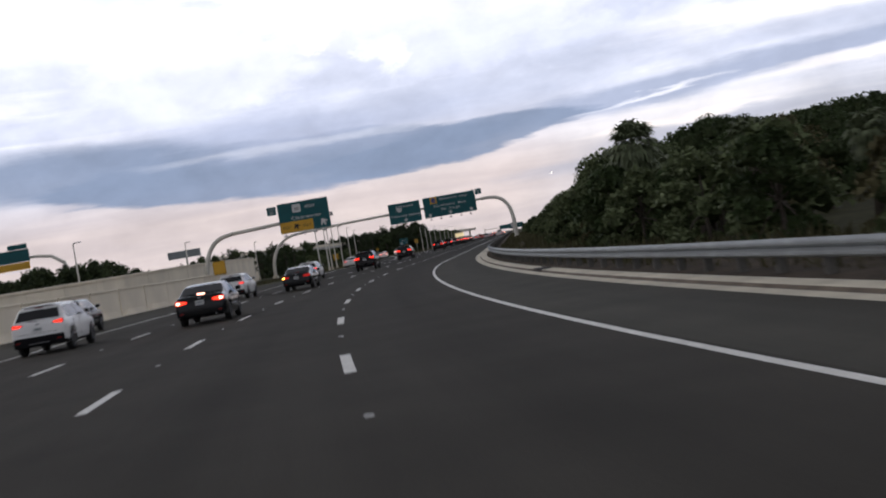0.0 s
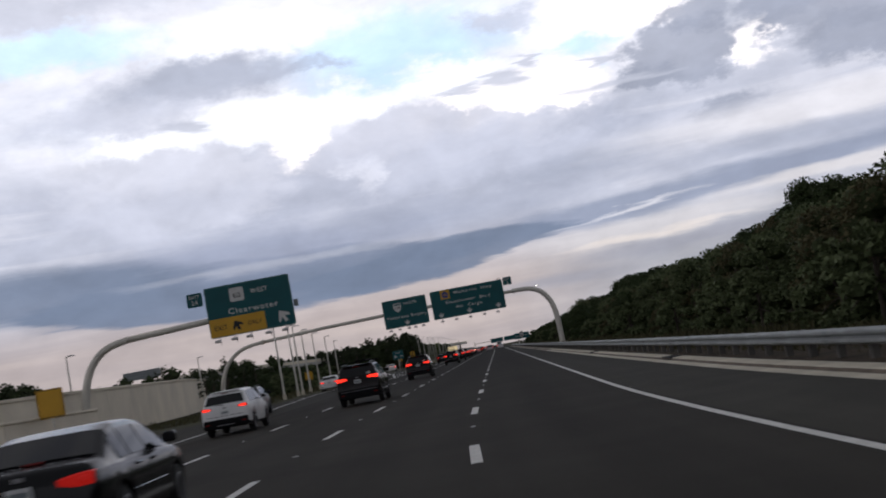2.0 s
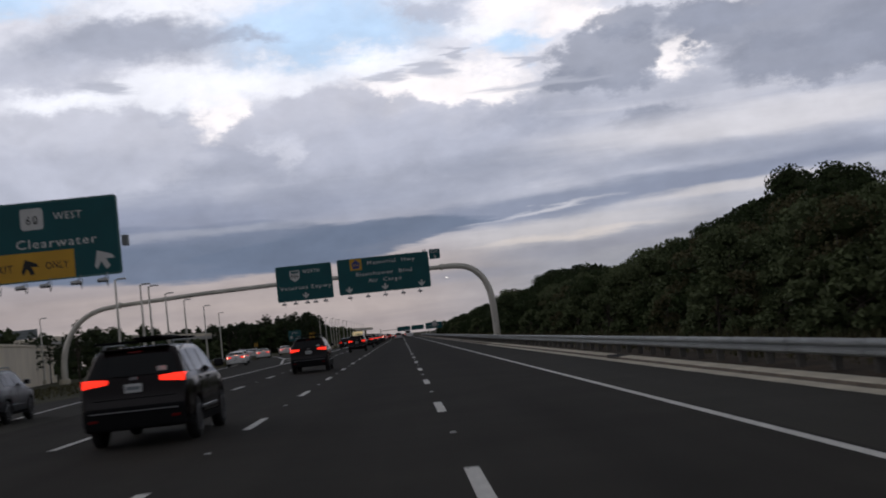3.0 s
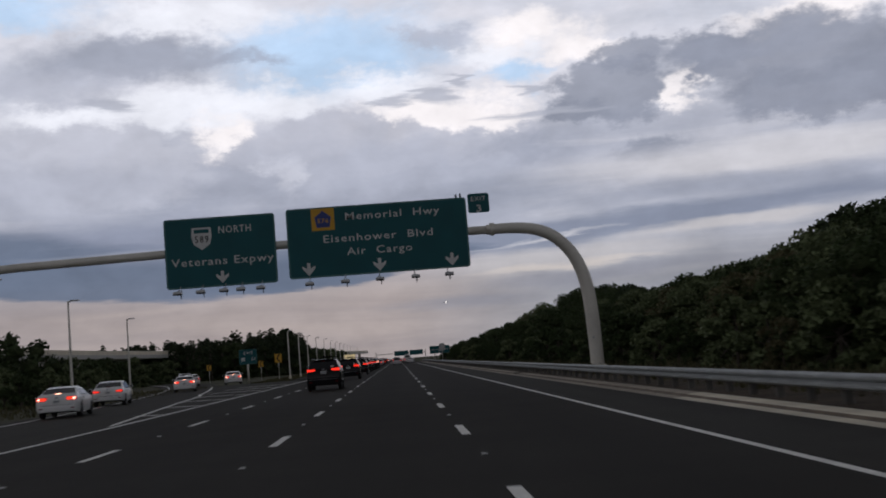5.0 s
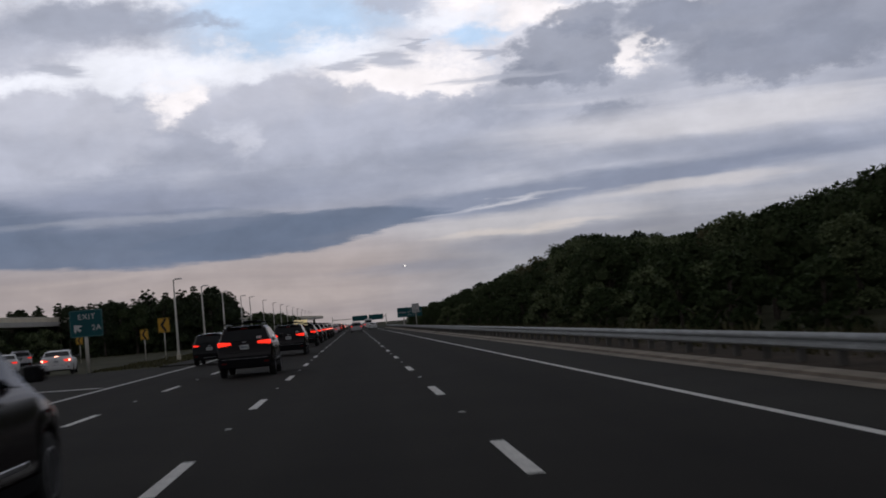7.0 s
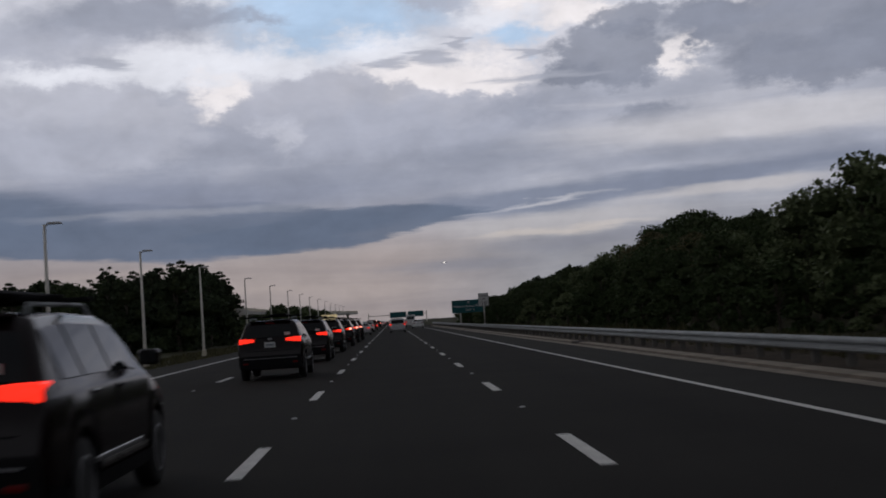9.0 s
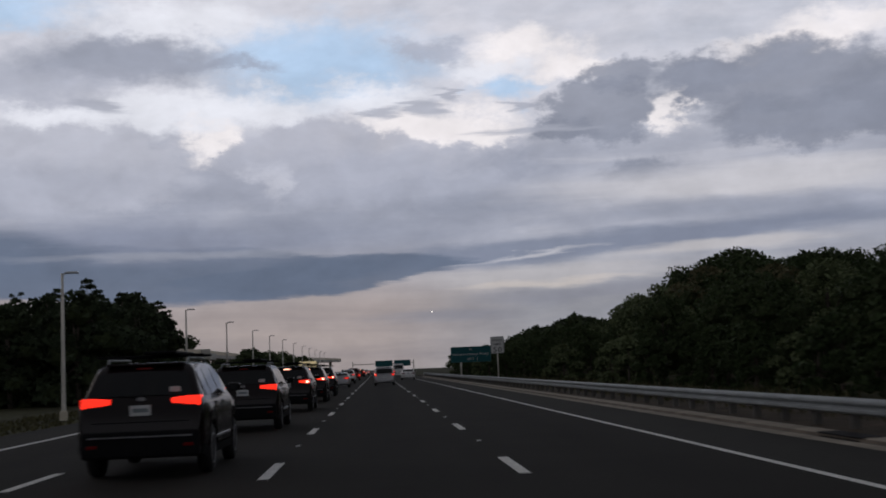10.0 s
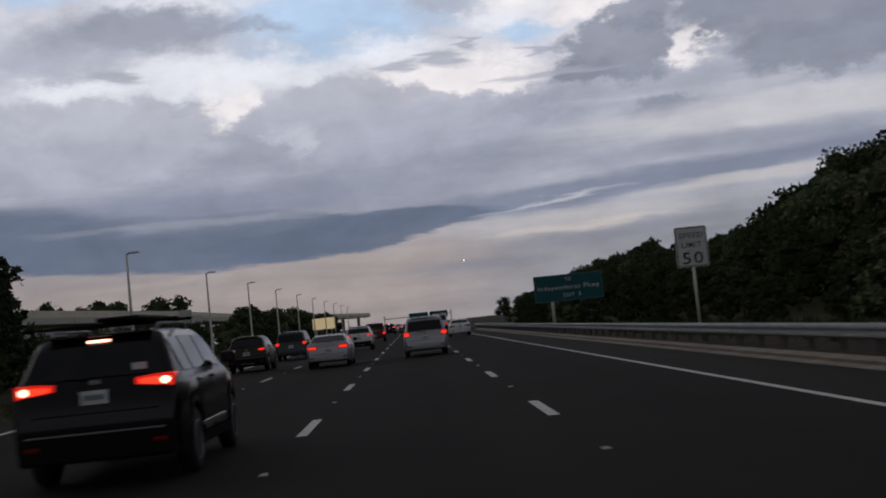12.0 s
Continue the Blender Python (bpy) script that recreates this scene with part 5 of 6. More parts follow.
car("sedan", "sedan", P["black"], "black sedan with a lit amber turn signal", "car", road_pose(80.2, -5.15), "turn", A, amber=True)
car("crossover", "crossover", P["white"], "white crossover with dark cladding near the barrier wall", "car", road_pose(46.5, -10.2), "tail", A)
car("crossover", "crossover", P["white"], "white crossover with dark lower cladding and lit tail lights", "car", road_pose(82.0, -9.6), "tail", A)
car("crossover", "hatchback", P["black"], "black hatchback with red tail lights beside the barrier wall", "car", road_pose(62.6, -14.0, 0, 1), "tail", A)
car("crossover", "crossover", P["white"], "white crossover beside the exit lane with lit tail lights", "car", road_pose(111.0, -9.5, 0, 1), "tail", A)
car("crossover", "crossover", P["grey"], "dark grey crossover in the exit lane", "car", road_pose(133.5, -13.5, 0, 3), "tail", A, rails=True)
car("sedan", "sedan", P["white"], "white sedan at the start of the exit lane", "car", road_pose(185.0, -16.0, 0, 3), "tail", A)
car("coupe", "coupe", P["white"], "white coupe braking where the exit lane bends away", "car", road_pose(212.0, -16.3, 0, 5), "brake", A)
car("sedan", "sedan", P["white"], "white sedan with red tail lights in the exit lane", "car", road_pose(229.5, -18.2, 0, 6), "tail", A)
car("coupe", "coupe", P["white"], "white coupe braking on the exit ramp", "car", road_pose(262.0, -19.4, 0, 8), "brake", A)
car("sedan", "sedan", P["white"], "white sedan braking where the exit ramp leaves the gore", "car", road_pose(290.0, -19.0, 0, 9), "brake", A)
car("sedan", "sedan", P["white"], "white sedan far along the exit ramp", "car", road_pose(303.0, -25.6, 0, 14), "tail", A)
car("crossover", "crossover", P["silver"], "silver crossover rounding the bend of the exit ramp", "car", road_pose(322.0, -29.6, 0, 17), "tail", A)
car("crossover", "crossover", P["black"], "black compact crossover in the outer lane", "car", road_pose(282.0, -9.2), "tail", A)
# a close column of dark sport utility vehicles in the middle lane
column = car("suv", "suv", P["wine"], "dark sport utility vehicle with roof rails, rack and lit tail lights", "car", road_pose(158.6, -5.35), "tail", A, rails=True, rack=True, sticker=True)
for s in (118.5, 225.5, 259.7, 287.0, 313.9, 328.3, 342.2):
    copy_thing(column, road_pose(s, -5.35 if s < 300 else -5.56))
braking = car("suv", "suv", P["wine"], "dark sport utility vehicle braking, with roof rack and window sticker", "car", road_pose(384.0, -5.5), "brake", A, rails=True, rack=True, sticker=True)
for s in (357.0, 370.6):
    copy_thing(braking, road_pose(s, -5.5))
car("crossover", "crossover", P["grey"], "grey crossover in the outer lane with a lit tail light", "car", road_pose(406.5, -9.4), "tail", A)
car("coupe", "coupe", P["silver"], "silver coupe with wide red tail lights", "car", road_pose(420.6, -5.45), "tail", A)
car("minivan", "minivan", P["silver"], "silver minivan with tall red tail lights", "car", road_pose(423.2, -1.35), "tail", A)
car("crossover", "crossover", P["olive"], "dark olive compact crossover in the outer lane", "car", road_pose(426.0, -9.55), "tail", A)
car("minivan", "minivan", P["grey"], "grey minivan in the outer lane", "car", road_pose(444.0, -9.3), "tail", A)
car("crossover", "crossover", P["white"], "white crossover with red tail lights in traffic", "car", road_pose(451.0, -5.5), "tail", A, rails=True)
car("sedan", "sedan", P["white"], "white sedan in the lane beside the shoulder", "car", road_pose(472.0, 2.1), "off", A)
car("pickup", "pickup_truck", P["maroon"], "dark red pickup truck farther along in traffic", "truck", road_pose(486.0, -5.5), "tail", A)
car("van", "van", P["white"], "white cargo van with dark rear windows", "van", road_pose(533.0, 1.9), "tail", A)
far_a = car("suv", "suv", P["black"], "dark sport utility vehicle far ahead in traffic", "car", road_pose(560.0, -5.5), "brake", A)
far_b = car("sedan", "sedan", P["silver"], "silver sedan far ahead in traffic", "car", road_pose(505.0, -1.7), "brake", A)
far_c = car("crossover", "crossover", P["white"], "white crossover far ahead in traffic", "car", road_pose(548.0, -1.8), "tail", A)
for k, (src, s, d) in enumerate(((far_a, 590, -1.9), (far_b, 605, -5.5), (far_c, 618, 1.8), (far_b, 640, -1.8), (far_a, 655, -9.2), (far_c, 672, -5.4), (far_b, 690, 1.8), (far_a, 705, -1.8), (far_c, 725, -9.3), (far_b, 742, -5.5))):
    copy_thing(src, road_pose(s, d))

# ---- airliner low over the horizon ----
plane = thing("airplane", "small distant airliner with a bright landing light", "airplane")
pd = Vector((math.sin(radians(2.3)), math.cos(radians(2.3)), math.tan(radians(2.35)))) * 2600
part("fuselage", tube([pd + Vector((0, k, 0)) for k in (-7, -6, -4, 4, 7, 9)], [0.15, 0.6, 0.9, 0.9, 0.6, 0.15], 10), M["white"], plane, "", True)
part("wing", one_box(13, 2, 0.3, pd + Vector((0, 1, -0.6)), 0.1), M["white"], plane)
part("tailplane", one_box(5, 1.2, 0.2, pd + Vector((0, 7, 0.3)), 0.1), M["white"], plane)
part("fin", one_box(0.2, 1.7, 2.7, pd + Vector((0, 7, 0.6)), 0.1, taper=0.6), M["white"], plane)
M["beam"] = material("landing_light", (1, 1, 1), 0.3, emit=(1.0, 0.93, 0.85), power=1.6)
part("landing_light", lathe([(-0.5, 0.1), (-0.5, 1.25), (0.5, 1.25), (0.5, 0.1)], 12), M["beam"], plane, at=Matrix.Translation(pd + Vector((0, -7.6, -0.2))) @ Matrix.Rotation(radians(90), 4, "Z"))

# ---- trees and undergrowth ----
rng = np.random.default_rng(7)


def leaves(lobes, n, size, flat=0.35, mat=None, core=0.7, name="crown"):
    """A crown: many small leaf clumps, scattered over and inside lobes (x, y, z, radius, squash)."""
    lob = np.array(lobes, float)
    wgt = lob[:, 3] ** 2
    pick = rng.choice(len(lob), n, p=wgt / wgt.sum())
    v = rng.normal(size=(n, 3))
    v /= np.linalg.norm(v, axis=1)[:, None]
    v[:, 2] = np.where(v[:, 2] < -0.35, -v[:, 2], v[:, 2])
    rad = lob[pick, 3] * (0.62 + 0.5 * rng.random(n) ** 0.7)
    cen = lob[pick, :3] + v * rad[:, None] * np.stack([np.ones(n), np.ones(n), lob[pick, 4]], 1)
    a = rng.normal(size=(n, 3)) + v * 0.2
    a[:, 2] *= 1 - flat
    a /= np.linalg.norm(a, axis=1)[:, None]
    b = np.cross(a, rng.normal(size=(n, 3)))
    b /= np.linalg.norm(b, axis=1)[:, None]
    sz = size * (0.55 + 0.9 * rng.random(n))[:, None]
    verts = np.stack([cen - a * sz * 0.6 - b * sz * 0.1, cen + a * sz * 0.45 - b * sz * 0.36, cen + a * sz * 0.3 + b * sz * 0.42], 1).reshape(-1, 3)
    faces = np.arange(3 * n).reshape(-1, 3).tolist()
    verts = verts.tolist()
    me = bpy.data.meshes.new(name)
    idx = [0] * n
    # a closed lump in each lobe, coloured as the crown's shaded inside
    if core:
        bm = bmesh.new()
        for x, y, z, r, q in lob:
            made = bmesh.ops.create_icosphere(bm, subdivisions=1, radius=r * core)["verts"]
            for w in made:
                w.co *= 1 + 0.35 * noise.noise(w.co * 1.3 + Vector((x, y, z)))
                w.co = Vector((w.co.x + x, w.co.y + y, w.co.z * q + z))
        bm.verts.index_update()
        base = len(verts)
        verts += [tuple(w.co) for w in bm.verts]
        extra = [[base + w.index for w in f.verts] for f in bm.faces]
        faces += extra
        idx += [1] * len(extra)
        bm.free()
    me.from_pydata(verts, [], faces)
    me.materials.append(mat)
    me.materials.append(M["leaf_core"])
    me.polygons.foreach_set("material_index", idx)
    me.update()
    return me


def limbs(lobes, h, r0):
    """A tapered trunk that leans a little, with a limb to each lobe."""
    lean = rng.normal(size=2) * 0.03 * h
    mid = Vector((lean[0] * 0.4, lean[1] * 0.4, h * 0.35))
    bm = tube([(0, 0, -0.3), (0, 0, 0.25), mid, (lean[0], lean[1], h * 0.75)], [r0 * 1.35, r0, r0 * 0.75, r0 * 0.3], 7)
    for x, y, z, r, q in lobes:
        end = Vector((x, y, z))
        bend = mid.lerp(end, 0.5) + Vector((0, 0, 0.06 * h))
        tube([mid, bend, end], [r0 * 0.5, r0 * 0.3, r0 * 0.1], 4, bm)
    return bm


def to_height(lobes, h):
    """Sets the lobes so that the crown's top is at the height wanted."""
    top = max(z + 1.02 * r * q for x, y, z, r, q in lobes)
    return [(x, y, z * h / top, r * h / top, q) for x, y, z, r, q in lobes]


def broadleaf(mat, h, wide, n_lobes, n, size, label, low=0.35):
    lobes = []
    for k in range(n_lobes):
        a = 2.4 * k + rng.random() * 0.8
        u = (k + 0.5) / n_lobes
        rr = wide * (0.25 + 0.75 * math.sqrt(1 - u * u * 0.9)) * (0.35 + 0.5 * rng.random())
        r = h * (0.15 + 0.08 * rng.random())
        lobes.append((rr * math.cos(a), rr * math.sin(a), h * (low + (0.98 - low) * u) - r * 0.75, r, 0.8))
    lobes.append((0, 0, h * 0.86, h * 0.15, 0.8))
    lobes = to_height(lobes, h)
    ob = thing("tree", label, "tree", "trees beside the highway")
    part("trunk", limbs(lobes, h, 0.028 * h), M["bark"], ob, smooth=True)
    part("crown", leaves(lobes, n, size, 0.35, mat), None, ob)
    return ob


def umbrella_oak(h, wide, n, size, label):
    """A spreading crown of many small domes with gaps between them."""
    lobes = []
    for k in range(19):
        a = 2.4 * k + rng.random() * 0.6
        u = math.sqrt((k + 0.5) / 19)
        rr = wide * u
        r = h * (0.085 + 0.05 * rng.random())
        lobes.append((rr * math.cos(a), rr * math.sin(a), h * (0.90 - 0.34 * u ** 2.2 + 0.03 * rng.normal()), r, 0.72))
    lobes = to_height(lobes, h)
    ob = thing("tree", label, "tree", "trees beside the highway")
    part("trunk", limbs(lobes, h, 0.028 * h), M["bark"], ob, smooth=True)
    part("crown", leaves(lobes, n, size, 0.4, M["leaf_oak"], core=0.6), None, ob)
    return ob


def pine(h, n, label, bare=0.3):
    """A straight trunk with separate ragged tufts at the ends of short level boughs."""
    lobes = []
    for k in range(24):
        u = k / 23
        a = 2.4 * k + rng.random()
        r = h * (0.034 + 0.024 * (1 - u)) * (0.7 + 0.7 * rng.random())
        rr = h * (0.17 - 0.13 * u) * (0.35 + 0.75 * rng.random())
        lobes.append((rr * math.cos(a), rr * math.sin(a), h * (bare + (0.98 - bare) * u + 0.02 * rng.normal()), r, 0.6))
    lobes = to_height(lobes, h)
    ob = thing("pine_tree", label, "tree", "pines beyond the median")
    part("trunk", limbs(lobes, h, 0.018 * h), M["bark"], ob, smooth=True)
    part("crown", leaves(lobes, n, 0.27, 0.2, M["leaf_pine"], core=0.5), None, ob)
    return ob


def palm(h, label):
    ob = thing("palm_tree", label, "tree", "cabbage palms behind the guardrail")
    part("trunk", tube([(0, 0, -0.2), (0.05, 0, h * 0.4), (0.0, 0.08, h * 0.8)], [0.24, 0.19, 0.17], 9), M["bark"], ob, smooth=True)
    verts, faces = [], []
    top = Vector((0, 0.08, h * 0.8))
    for k in range(58):
        a = 2.4 * k + rng.uniform(-0.4, 0.4)
        el = radians(80 - 150 * (k / 57) + rng.uniform(-14, 14))
        way = Vector((math.cos(a) * math.cos(el), math.sin(a) * math.cos(el), math.sin(el)))
        stem = top + way * h * rng.uniform(0.07, 0.13)
        side = way.cross(Vector((0, 0, 1))).normalized()
        up = side.cross(way)
        for j in range(13):
            f = radians(-80 + 160 * j / 12)
            d = (way * math.cos(f) + side * math.sin(f)).normalized()
            ln = h * 0.165 * (0.7 + 0.3 * math.cos(f)) * (0.7 + 0.5 * rng.random())
            tip = stem + d * ln - Vector((0, 0, 0.35 * ln + 0.12 * rng.random()))
            b = len(verts)
            w = up.cross(d) * 0.06
            verts += [stem - w * 0.5, stem + d * ln * 0.55 + w, tip, stem + d * ln * 0.55 - w]
            faces.append((b, b + 1, b + 2, b + 3))
        b = len(verts)
        verts += [top - side * 0.02, top + side * 0.02, stem + side * 0.015, stem - side * 0.015]
        faces.append((b, b + 1, b + 2, b + 3))
    part("crown", raw_mesh("crown", [tuple(v) for v in verts], faces, M["leaf_palm"]), None, ob)
    return ob


kinds = [broadleaf(M["leaf_oak"], 10, 3.6, 9, 2700, 0.345, "dark green broadleaf tree with a dense rounded crown"),
         broadleaf(M["leaf_oak"], 10, 4.2, 11, 2900, 0.345, "wide dark oak with a lumpy crown in the roadside woods"),
         broadleaf(M["leaf_olive"], 10, 3.4, 8, 2500, 0.345, "olive green tree at the edge of the woods", 0.2),
         broadleaf(M["leaf_oak"], 10, 3.0, 7, 2600, 0.325, "tall open-crowned tree above the woods", 0.5),
         broadleaf(M["leaf_rust"], 10, 3.6, 8, 2500, 0.335, "brownish thinning tree at the woods' edge", 0.15)]
oaks = [umbrella_oak(10, 4.4, 5200, 0.24, "dark spreading oak with an umbrella crown above the woods"),
        umbrella_oak(10, 3.7, 4800, 0.24, "dark oak with small rounded tufts and gaps in its crown"),
        umbrella_oak(10, 2.2, 3600, 0.20, "tall oak with a narrow domed crown standing above the woods")]
bushes = [broadleaf(M["leaf_olive"], 10, 5.6, 9, 1650, 0.68, "dense olive green shrub behind the guardrail", 0.02),
          broadleaf(M["leaf_oak"], 10, 5.2, 9, 1650, 0.68, "dense dark green shrub behind the guardrail", 0.02),
          broadleaf(M["leaf_rust"], 10, 5.6, 8, 1600, 0.64, "dry brownish shrub behind the guardrail", 0.02)]
for b in bushes:
    b.name = "shrub"
    tagged(b, category="shrub", group="shrubs behind the guardrail")
    for ch in b.children:
        if ch.name.startswith("trunk"):
            ch.name = "stem"
woods = [broadleaf(M["leaf_oak"], 10, 3.8, 9, 1300, 0.6, "dark rounded tree in the far woods", 0.15),
         broadleaf(M["leaf_pine"], 10, 3.4, 8, 1300, 0.6, "dark dense tree in the far woods", 0.1)]
palms = [palm(5.5, "cabbage palm with a shaggy round head behind the guardrail"), palm(4.6, "short cabbage palm with a fan-leaved head")]
pines = [pine(10, 2200, "tall dark pine with a ragged top"), pine(10, 1800, "thin dark pine with sparse branches", 0.42)]
used = set()


joined = []


def plant(src, m, far=False):
    if far:
        joined.append((src, m))
        return None
    if src.name in used:
        made = copy_thing(src, m)
        made.matrix_basis = m
        return made
    used.add(src.name)
    src.matrix_world = m
    return src


def merge(name, items, label):
    """Joins many far trees into one object."""
    verts, faces, mats, slots, base = [], [], [], [], 0
    cache = {}
    for src, m in items:
        for ch in src.children:
            me = ch.data
            if me.name.startswith(("trunk", "stem")) and not src.name.startswith("pine"):
                continue
            if me.name not in cache:
                co = np.zeros(len(me.vertices) * 3)
                me.vertices.foreach_get("co", co)
                own = []
                for mt in me.materials:
                    if mt not in mats:
                        mats.append(mt)
                    own.append(mats.index(mt))
                keep = [f for f in me.polygons if f.material_index or f.index % 5 < 2]
                cache[me.name] = (np.c_[co.reshape(-1, 3), np.ones(len(me.vertices))], [tuple(f.vertices) for f in keep], [own[f.material_index] for f in keep])
            co, fs, ix = cache[me.name]
            verts.append((co @ np.array(m).T)[:, :3])
            faces += [tuple(i + base for i in f) for f in fs]
            slots += ix
            base += len(co)
    me = bpy.data.meshes.new(name)
    me.from_pydata(np.concatenate(verts).tolist(), [], faces)
    for mt in mats:
        me.materials.append(mt)
    me.polygons.foreach_set("material_index", slots)
    me.update()
    tagged(new(name, me), label, "woods", kind="stuff")


def stand(s, d, h, turn):
    return Matrix.Translation(on_road(s, d, -0.1)) @ Matrix.Rotation(turn, 4, "Z") @ Matrix.Diagonal((h / 10, h / 10, h / 10, 1))


# heights of the canopy along the road, row by row away from the guardrail: the wood rises with its depth
EDGE = ((20, 4.2), (48, 4.4), (90, 6.4), (116, 7.6), (128, 6.8), (200, 6.2), (288, 5.5), (320, 7.0), (340, 8.3), (352, 6.2), (392, 7.2), (424, 5.6), (484, 6.4), (640, 5.2))
INNER = ((60, 6.0), (80, 6.5), (120, 8.0), (148, 8.7), (180, 9.2), (250, 9.0), (332, 7.8), (368, 9.2), (380, 8.4), (428, 10.6), (468, 9.5), (482, 7.4), (580, 9.3), (640, 7.4), (720, 7.2))
CROWN = ((137, 9.6), (176, 10.8), (206, 9.8), (222, 11.2), (232, 13.0), (244, 14.2), (256, 14.4), (272, 14.2), (300, 12.7), (345, 11.4), (400, 10.6), (432, 11.6), (460, 15.2), (488, 17.2), (510, 16.2), (535, 13.6),
         (560, 10.4), (624, 14.2), (652, 12.1), (704, 13.8), (800, 10.6), (900, 10.4))
DEEP_WOOD = ((176, 12.0), (252, 14.6), (288, 18.2), (328, 14.8), (424, 13.2), (442, 12.6), (490, 16.8), (532, 19.6), (564, 17.2), (585, 13.8), (616, 12.4), (656, 13.5), (708, 16.4), (732, 14.4), (788, 16.0), (900, 13.4))
RIDGE = ((216, 14.6), (300, 17.5), (348, 20.2), (364, 16.4), (468, 15.6), (482, 15.0), (512, 16.2), (572, 22.0), (600, 20.4), (628, 16.2), (672, 14.4), (780, 19.4), (820, 16.8), (900, 17.6))
for s, d, h in ((246.5, 50.0, 17.5), (250.0, 53.0, 16.6), (231.5, 50.0, 16.0), (235.0, 53.5, 15.6)):
    plant(oaks[2], stand(s, d, h, s))
for table_of, s, last, off, wide, species, joined_from in (
        (RIDGE, 216.0, 900, 74, 5.0, [5, 6], 0), (DEEP_WOOD, 176.0, 880, 62, 4.0, [5, 6, 7, 8, 1], 330),
        (CROWN, 140.0, 860, 50, 3.0, [0, 1, 3, 7, 7, 8, 8], 500), (INNER, 62.0, 700, 33, 2.5, [0, 1, 2, 2, 4, 3], 470)):
    while s < last:
        far = s > joined_from
        pick = int(rng.choice(species))
        if far and pick not in (5, 6) and s > 520:
            pick = 5 + pick % 2
        plant((kinds + woods + oaks)[pick], stand(s, off + rng.uniform(-wide, wide), lerp_table(s, table_of) * rng.uniform(0.90, 1.02), rng.uniform(0, 6.28)), far)
        s += rng.uniform(5.2, 8.0) * (1 + max(0, s - 480) / 400)
s = 22.0
while s < 640:
    h = lerp_table(s, EDGE) * rng.uniform(0.82, 1.02)
    # before s = 180 paler kinds put the haze's brightness into leaf colour
    plant(kinds[int(rng.choice([2, 2, 4, 0] if s < 180 else [0, 0, 1, 1, 2]))], stand(s, 21 + rng.uniform(-2.5, 3), h, rng.uniform(0, 6.28)))
    s += rng.uniform(4.0, 6.5) * (1 + max(0, s - 400) / 300)
s = 14.0
while s < 560:
    h = rng.uniform(2.0, 3.4) if s > 62 else rng.uniform(3.0, 3.9)
    # more pale olive shrubs before s = 230, again painting in that brightness
    plant(bushes[int(rng.choice([0, 0, 0, 0, 1, 2] if s < 230 else [0, 1, 1, 1, 1]))], stand(s, 14.5 + rng.uniform(-2.0, 1.5), h, rng.uniform(0, 6.28)))
    s += rng.uniform(2.6, 4.4) * (1 + max(0, s - 380) / 250)
s = 56.0
while s < 245:
    plant(kinds[int(rng.choice([0, 2, 2, 4]))], stand(s, rng.uniform(15.5, 18.0), rng.uniform(4.3, 5.0) if s < 76 else rng.uniform(5.2, 6.1) if s < 115 else rng.uniform(4.6, 5.4), rng.uniform(0, 6.28)))
    s += rng.uniform(3.6, 5.4)
s = 90.0
while s < 600:
    plant(bushes[int(rng.choice([0, 1, 1]))], stand(s, rng.uniform(25, 28), rng.uniform(3.2, 4.4), rng.uniform(0, 6.28)), True)
    plant(woods[int(rng.integers(0, 2))], stand(s + 3, rng.uniform(40, 44), rng.uniform(5.5, 7.0), rng.uniform(0, 6.28)), True)
    s += rng.uniform(5.5, 7.5)
for s, d, h in ((56.5, 12.4, 3.3), (59.5, 12.0, 3.6), (62.5, 12.6, 3.4), (65.5, 13.0, 3.8), (69, 13.2, 3.6), (73, 13.4, 3.8), (78, 13.8, 4.0), (84, 14.2, 4.0)):
    plant(bushes[int(s) % 2], stand(s, d, h, s))
for k, (s, d, h) in enumerate(((60.5, 13.3, 1.0), (66, 15.5, 0.86), (72, 14.6, 0.92), (80, 16.0, 0.95), (87, 15, 0.8), (54, 15.5, 0.75), (46, 14.2, 0.72), (97, 16.5, 0.9), (110, 17, 0.95), (39, 15.4, 0.7), (126, 17.0, 0.9))):
    m = Matrix.Translation(on_road(s, d, 0)) @ Matrix.Rotation(k * 1.9, 4, "Z") @ Matrix.Diagonal((h, h, h, 1))
    plant(palms[k % 2], m)

# the far side: pines behind the ramp, round the bend and beyond the median
for k in range(110):
    x = -19.5 - 50 * (k / 109) ** 1.1 + rng.uniform(-1.2, 1.2)
    h = rng.uniform(8.2, 10.2) * (0.86 if x > -24 else 1.04 if -37 < x < -24 else 0.94)
    y = rng.uniform(425, 462)
    x = min(x - 1.0, -20.8 - 0.335 * (y - 425))
    plant((pines + pines + pines + woods[1:])[int(rng.integers(0, 7))], stand(y, x, h, rng.uniform(0, 6.28)))
# the near corner of that wood, between the ramp and the through lanes
for x, y, h in ((-21.2, 392.4, 8.5), (-23.4, 394.0, 8.0), (-22.0, 424.0, 8.8)):
    plant(pines[0], stand(y, x, h, y))
for k in range(44):
    y = 391 + 34 * ((k * 0.618) % 1)
    x = -21.6 - 20 * (k / 43) ** 1.2
    h = rng.uniform(6.6, 7.9) if x < -23.5 else rng.uniform(7.2, 8.1)
    plant((pines + pines + kinds[:1] + woods[1:])[int(rng.integers(0, 6))], stand(y, x - (1.2 if k % 6 == 5 else 0), h, rng.uniform(0, 6.28)))
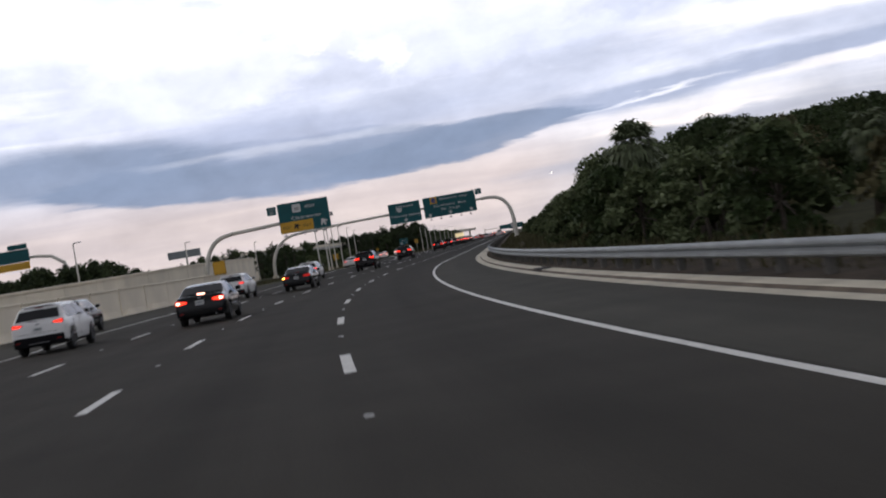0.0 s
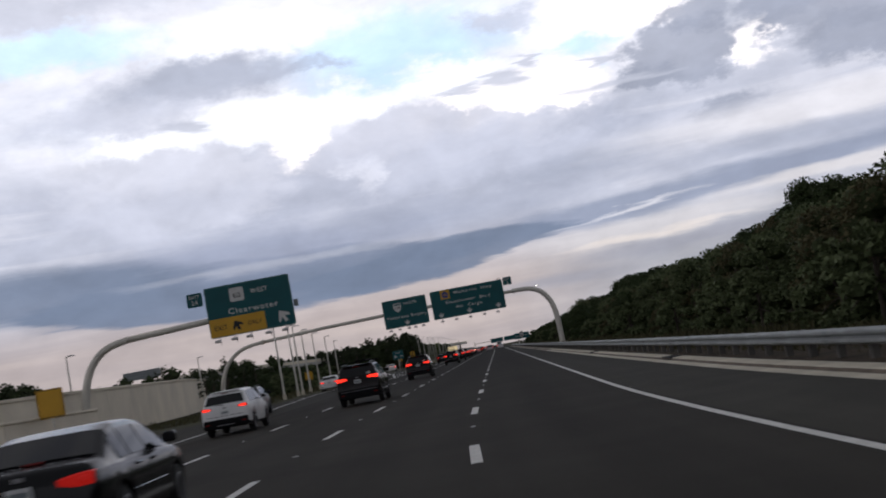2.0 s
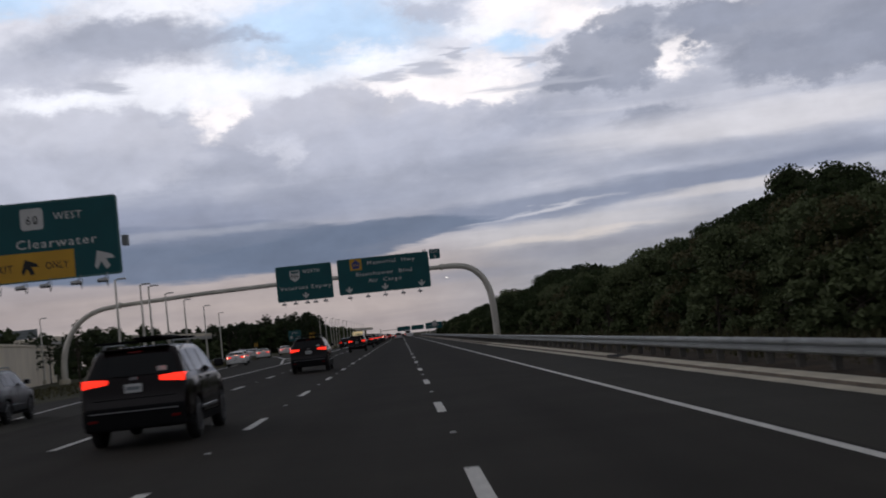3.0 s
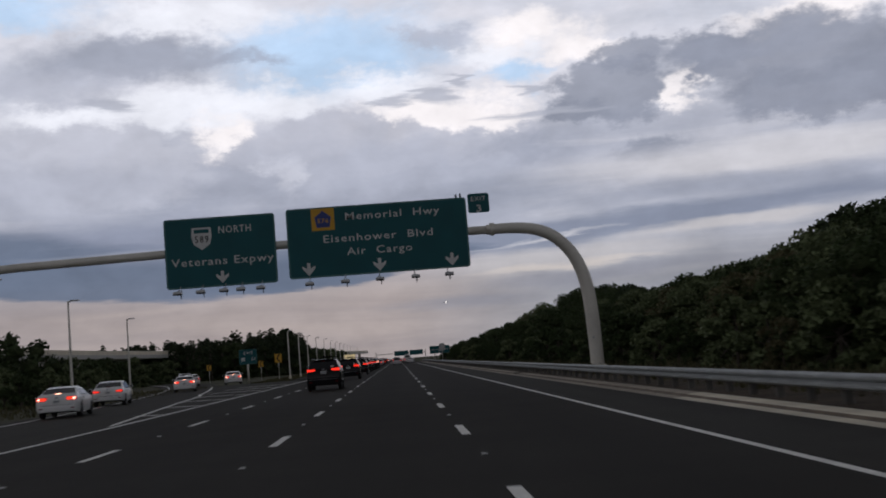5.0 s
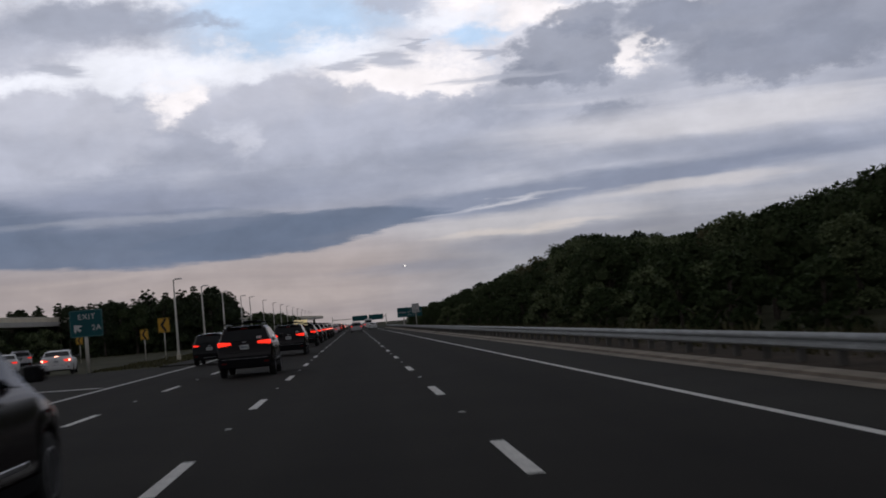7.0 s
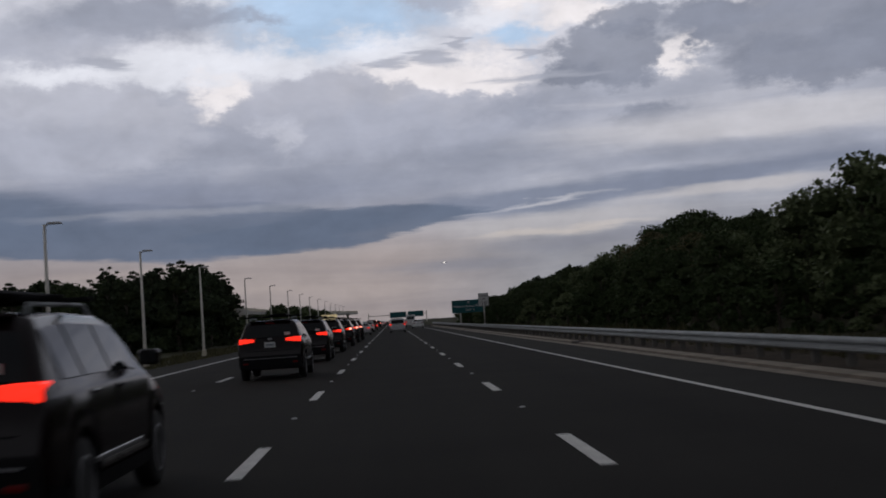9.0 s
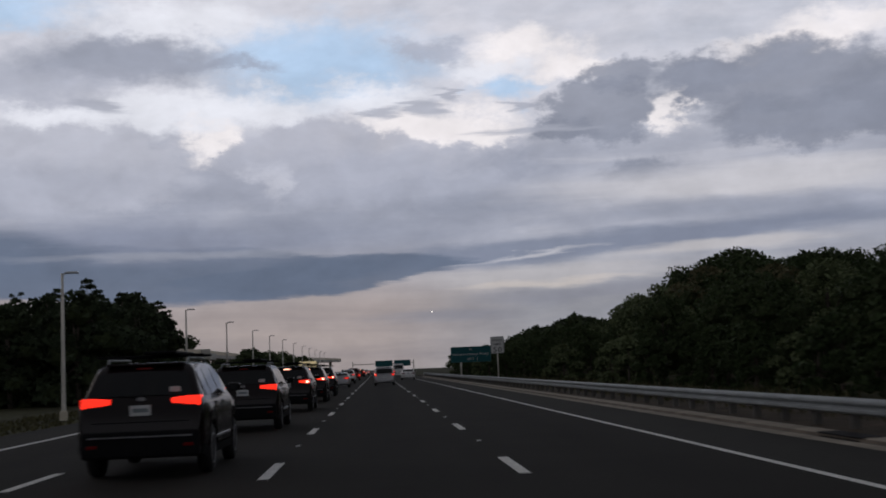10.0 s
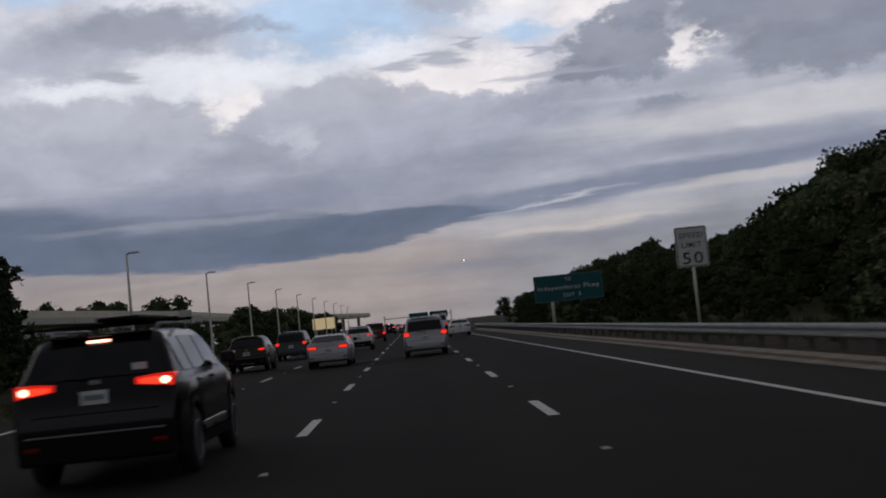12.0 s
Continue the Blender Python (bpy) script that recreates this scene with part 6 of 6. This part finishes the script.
for k in range(30):
    plant(woods[k % 2], stand(391.5 + rng.uniform(0, 5) + (k % 3) * 10, -21.4 - 0.72 * k + rng.uniform(-0.4, 0.4), rng.uniform(3.6, 4.8), rng.uniform(0, 6.28)), True)
for k in range(64):
    y = rng.uniform(428, 470)
    x = min(-22.5 - 0.75 * k + rng.uniform(-1, 1), -21.5 - 0.335 * (y - 425))
    plant(woods[k % 2], stand(y, x, rng.uniform(4.6, 6.6), rng.uniform(0, 6.28)), True)
for k in range(56):
    plant((pines + woods)[int(rng.integers(0, 4))], stand(rng.uniform(472, 505), -60 - 1.3 * k + rng.uniform(-1, 1), rng.uniform(7.6, 9.6), rng.uniform(0, 6.28)), True)
for k in range(34):
    plant(woods[k % 2], stand(405 + rng.uniform(0, 30), -126 - k * 2.2 + rng.uniform(-2, 2), 8.0 + 5.5 * min(1, k / 8) + rng.uniform(-0.8, 0.8), rng.uniform(0, 6.28)), True)
for k in range(80):
    s = 520 + k * 5.5 + rng.uniform(-3, 3)
    plant((pines + woods)[int(rng.integers(0, 4))], stand(s, (-53 if s < 690 else -40) - rng.uniform(0, 22), rng.uniform(7.5, 10.0), rng.uniform(0, 6.28)), True)
for k in range(40):
    s = 236 + k * 3.6
    plant(bushes[k % 2], stand(s, ramp_mid(s) - 9 - rng.uniform(0, 8), rng.uniform(2.2, 3.4), rng.uniform(0, 6.28)))
for k in range(90):
    y = 446 + 3.4 * k + rng.uniform(-1, 1)
    plant((woods + bushes[:2])[k % 4], stand(y, -25 - rng.uniform(0, 9), rng.uniform(3.0, 4.6) if y < 565 else rng.uniform(6.0, 7.6), rng.uniform(0, 6.28)), True)
for k in range(34):
    plant((pines + woods)[k % 4], stand(rng.uniform(228, 300), rng.uniform(-56, -37), rng.uniform(5.6, 7.2), rng.uniform(0, 6.28)), True)
for k in range(50):
    plant((woods + bushes[:2])[k % 4], stand(rng.uniform(300, 402), rng.uniform(-54, -44), rng.uniform(4.0, 5.4), rng.uniform(0, 6.28)), True)
for k in range(30):
    x = -85 - 1.35 * k
    plant(woods[k % 2], stand(rng.uniform(294, 312), x, (7.2 + 4.6 * math.sin(min(1, k / 12) * math.pi / 2)) * rng.uniform(0.92, 1.04) * (1 if k < 22 else 0.85), rng.uniform(0, 6.28)), True)
for k in range(22):
    plant(woods[k % 2], stand(rng.uniform(600, 640), -84 + 1.6 * k, rng.uniform(10.5, 12.5), rng.uniform(0, 6.28)), True)
merge("far_woods", joined, "dense dark woods of many trees in the distance")
for src in woods:
    if src.name not in used:
        plant(src, stand(700, 60, 12, 0))


def tufts(name, n, s0, s1, d0, d1, h0, h1, mat, label, kind="stuff", wide=0.05):
    s = rng.uniform(s0, s1, n)
    d = d0 + (d1 - d0) * rng.random(n) ** 1.3
    h = rng.uniform(h0, h1, n) * (0.6 + 0.8 * np.abs(np.sin(s * 0.21) * np.cos(d * 0.9 + s * 0.05)))
    verts, faces = [], []
    for a, b, c in zip(s, d, h):
        p = on_road(a, b, -0.08)
        t = rng.uniform(0, 6.28)
        w = Vector((math.cos(t), math.sin(t), 0)) * wide * (0.6 + rng.random())
        q = Vector((rng.normal() * 0.25 * c, rng.normal() * 0.25 * c, c))
        k = len(verts)
        verts += [tuple(p - w), tuple(p + w), tuple(p + q)]
        faces.append((k, k + 1, k + 2))
    tagged(new(name, raw_mesh(name, verts, faces, mat)), label, "grass", kind=kind)


tufts("verge_grass", 26000, 10, 430, 7.6, 13.0, 0.12, 0.5, M["grass"], "dry brownish roadside grass behind the guardrail")
tufts("median_grass", 12000, 292, 470, -17.5, -13.2, 0.08, 0.22, M["grass"], "short dry grass along the outer shoulder")
tufts("island_grass", 5000, 150, 288, -31, -19.5, 0.1, 0.4, M["grass"], "rough grass beside the exit lane")
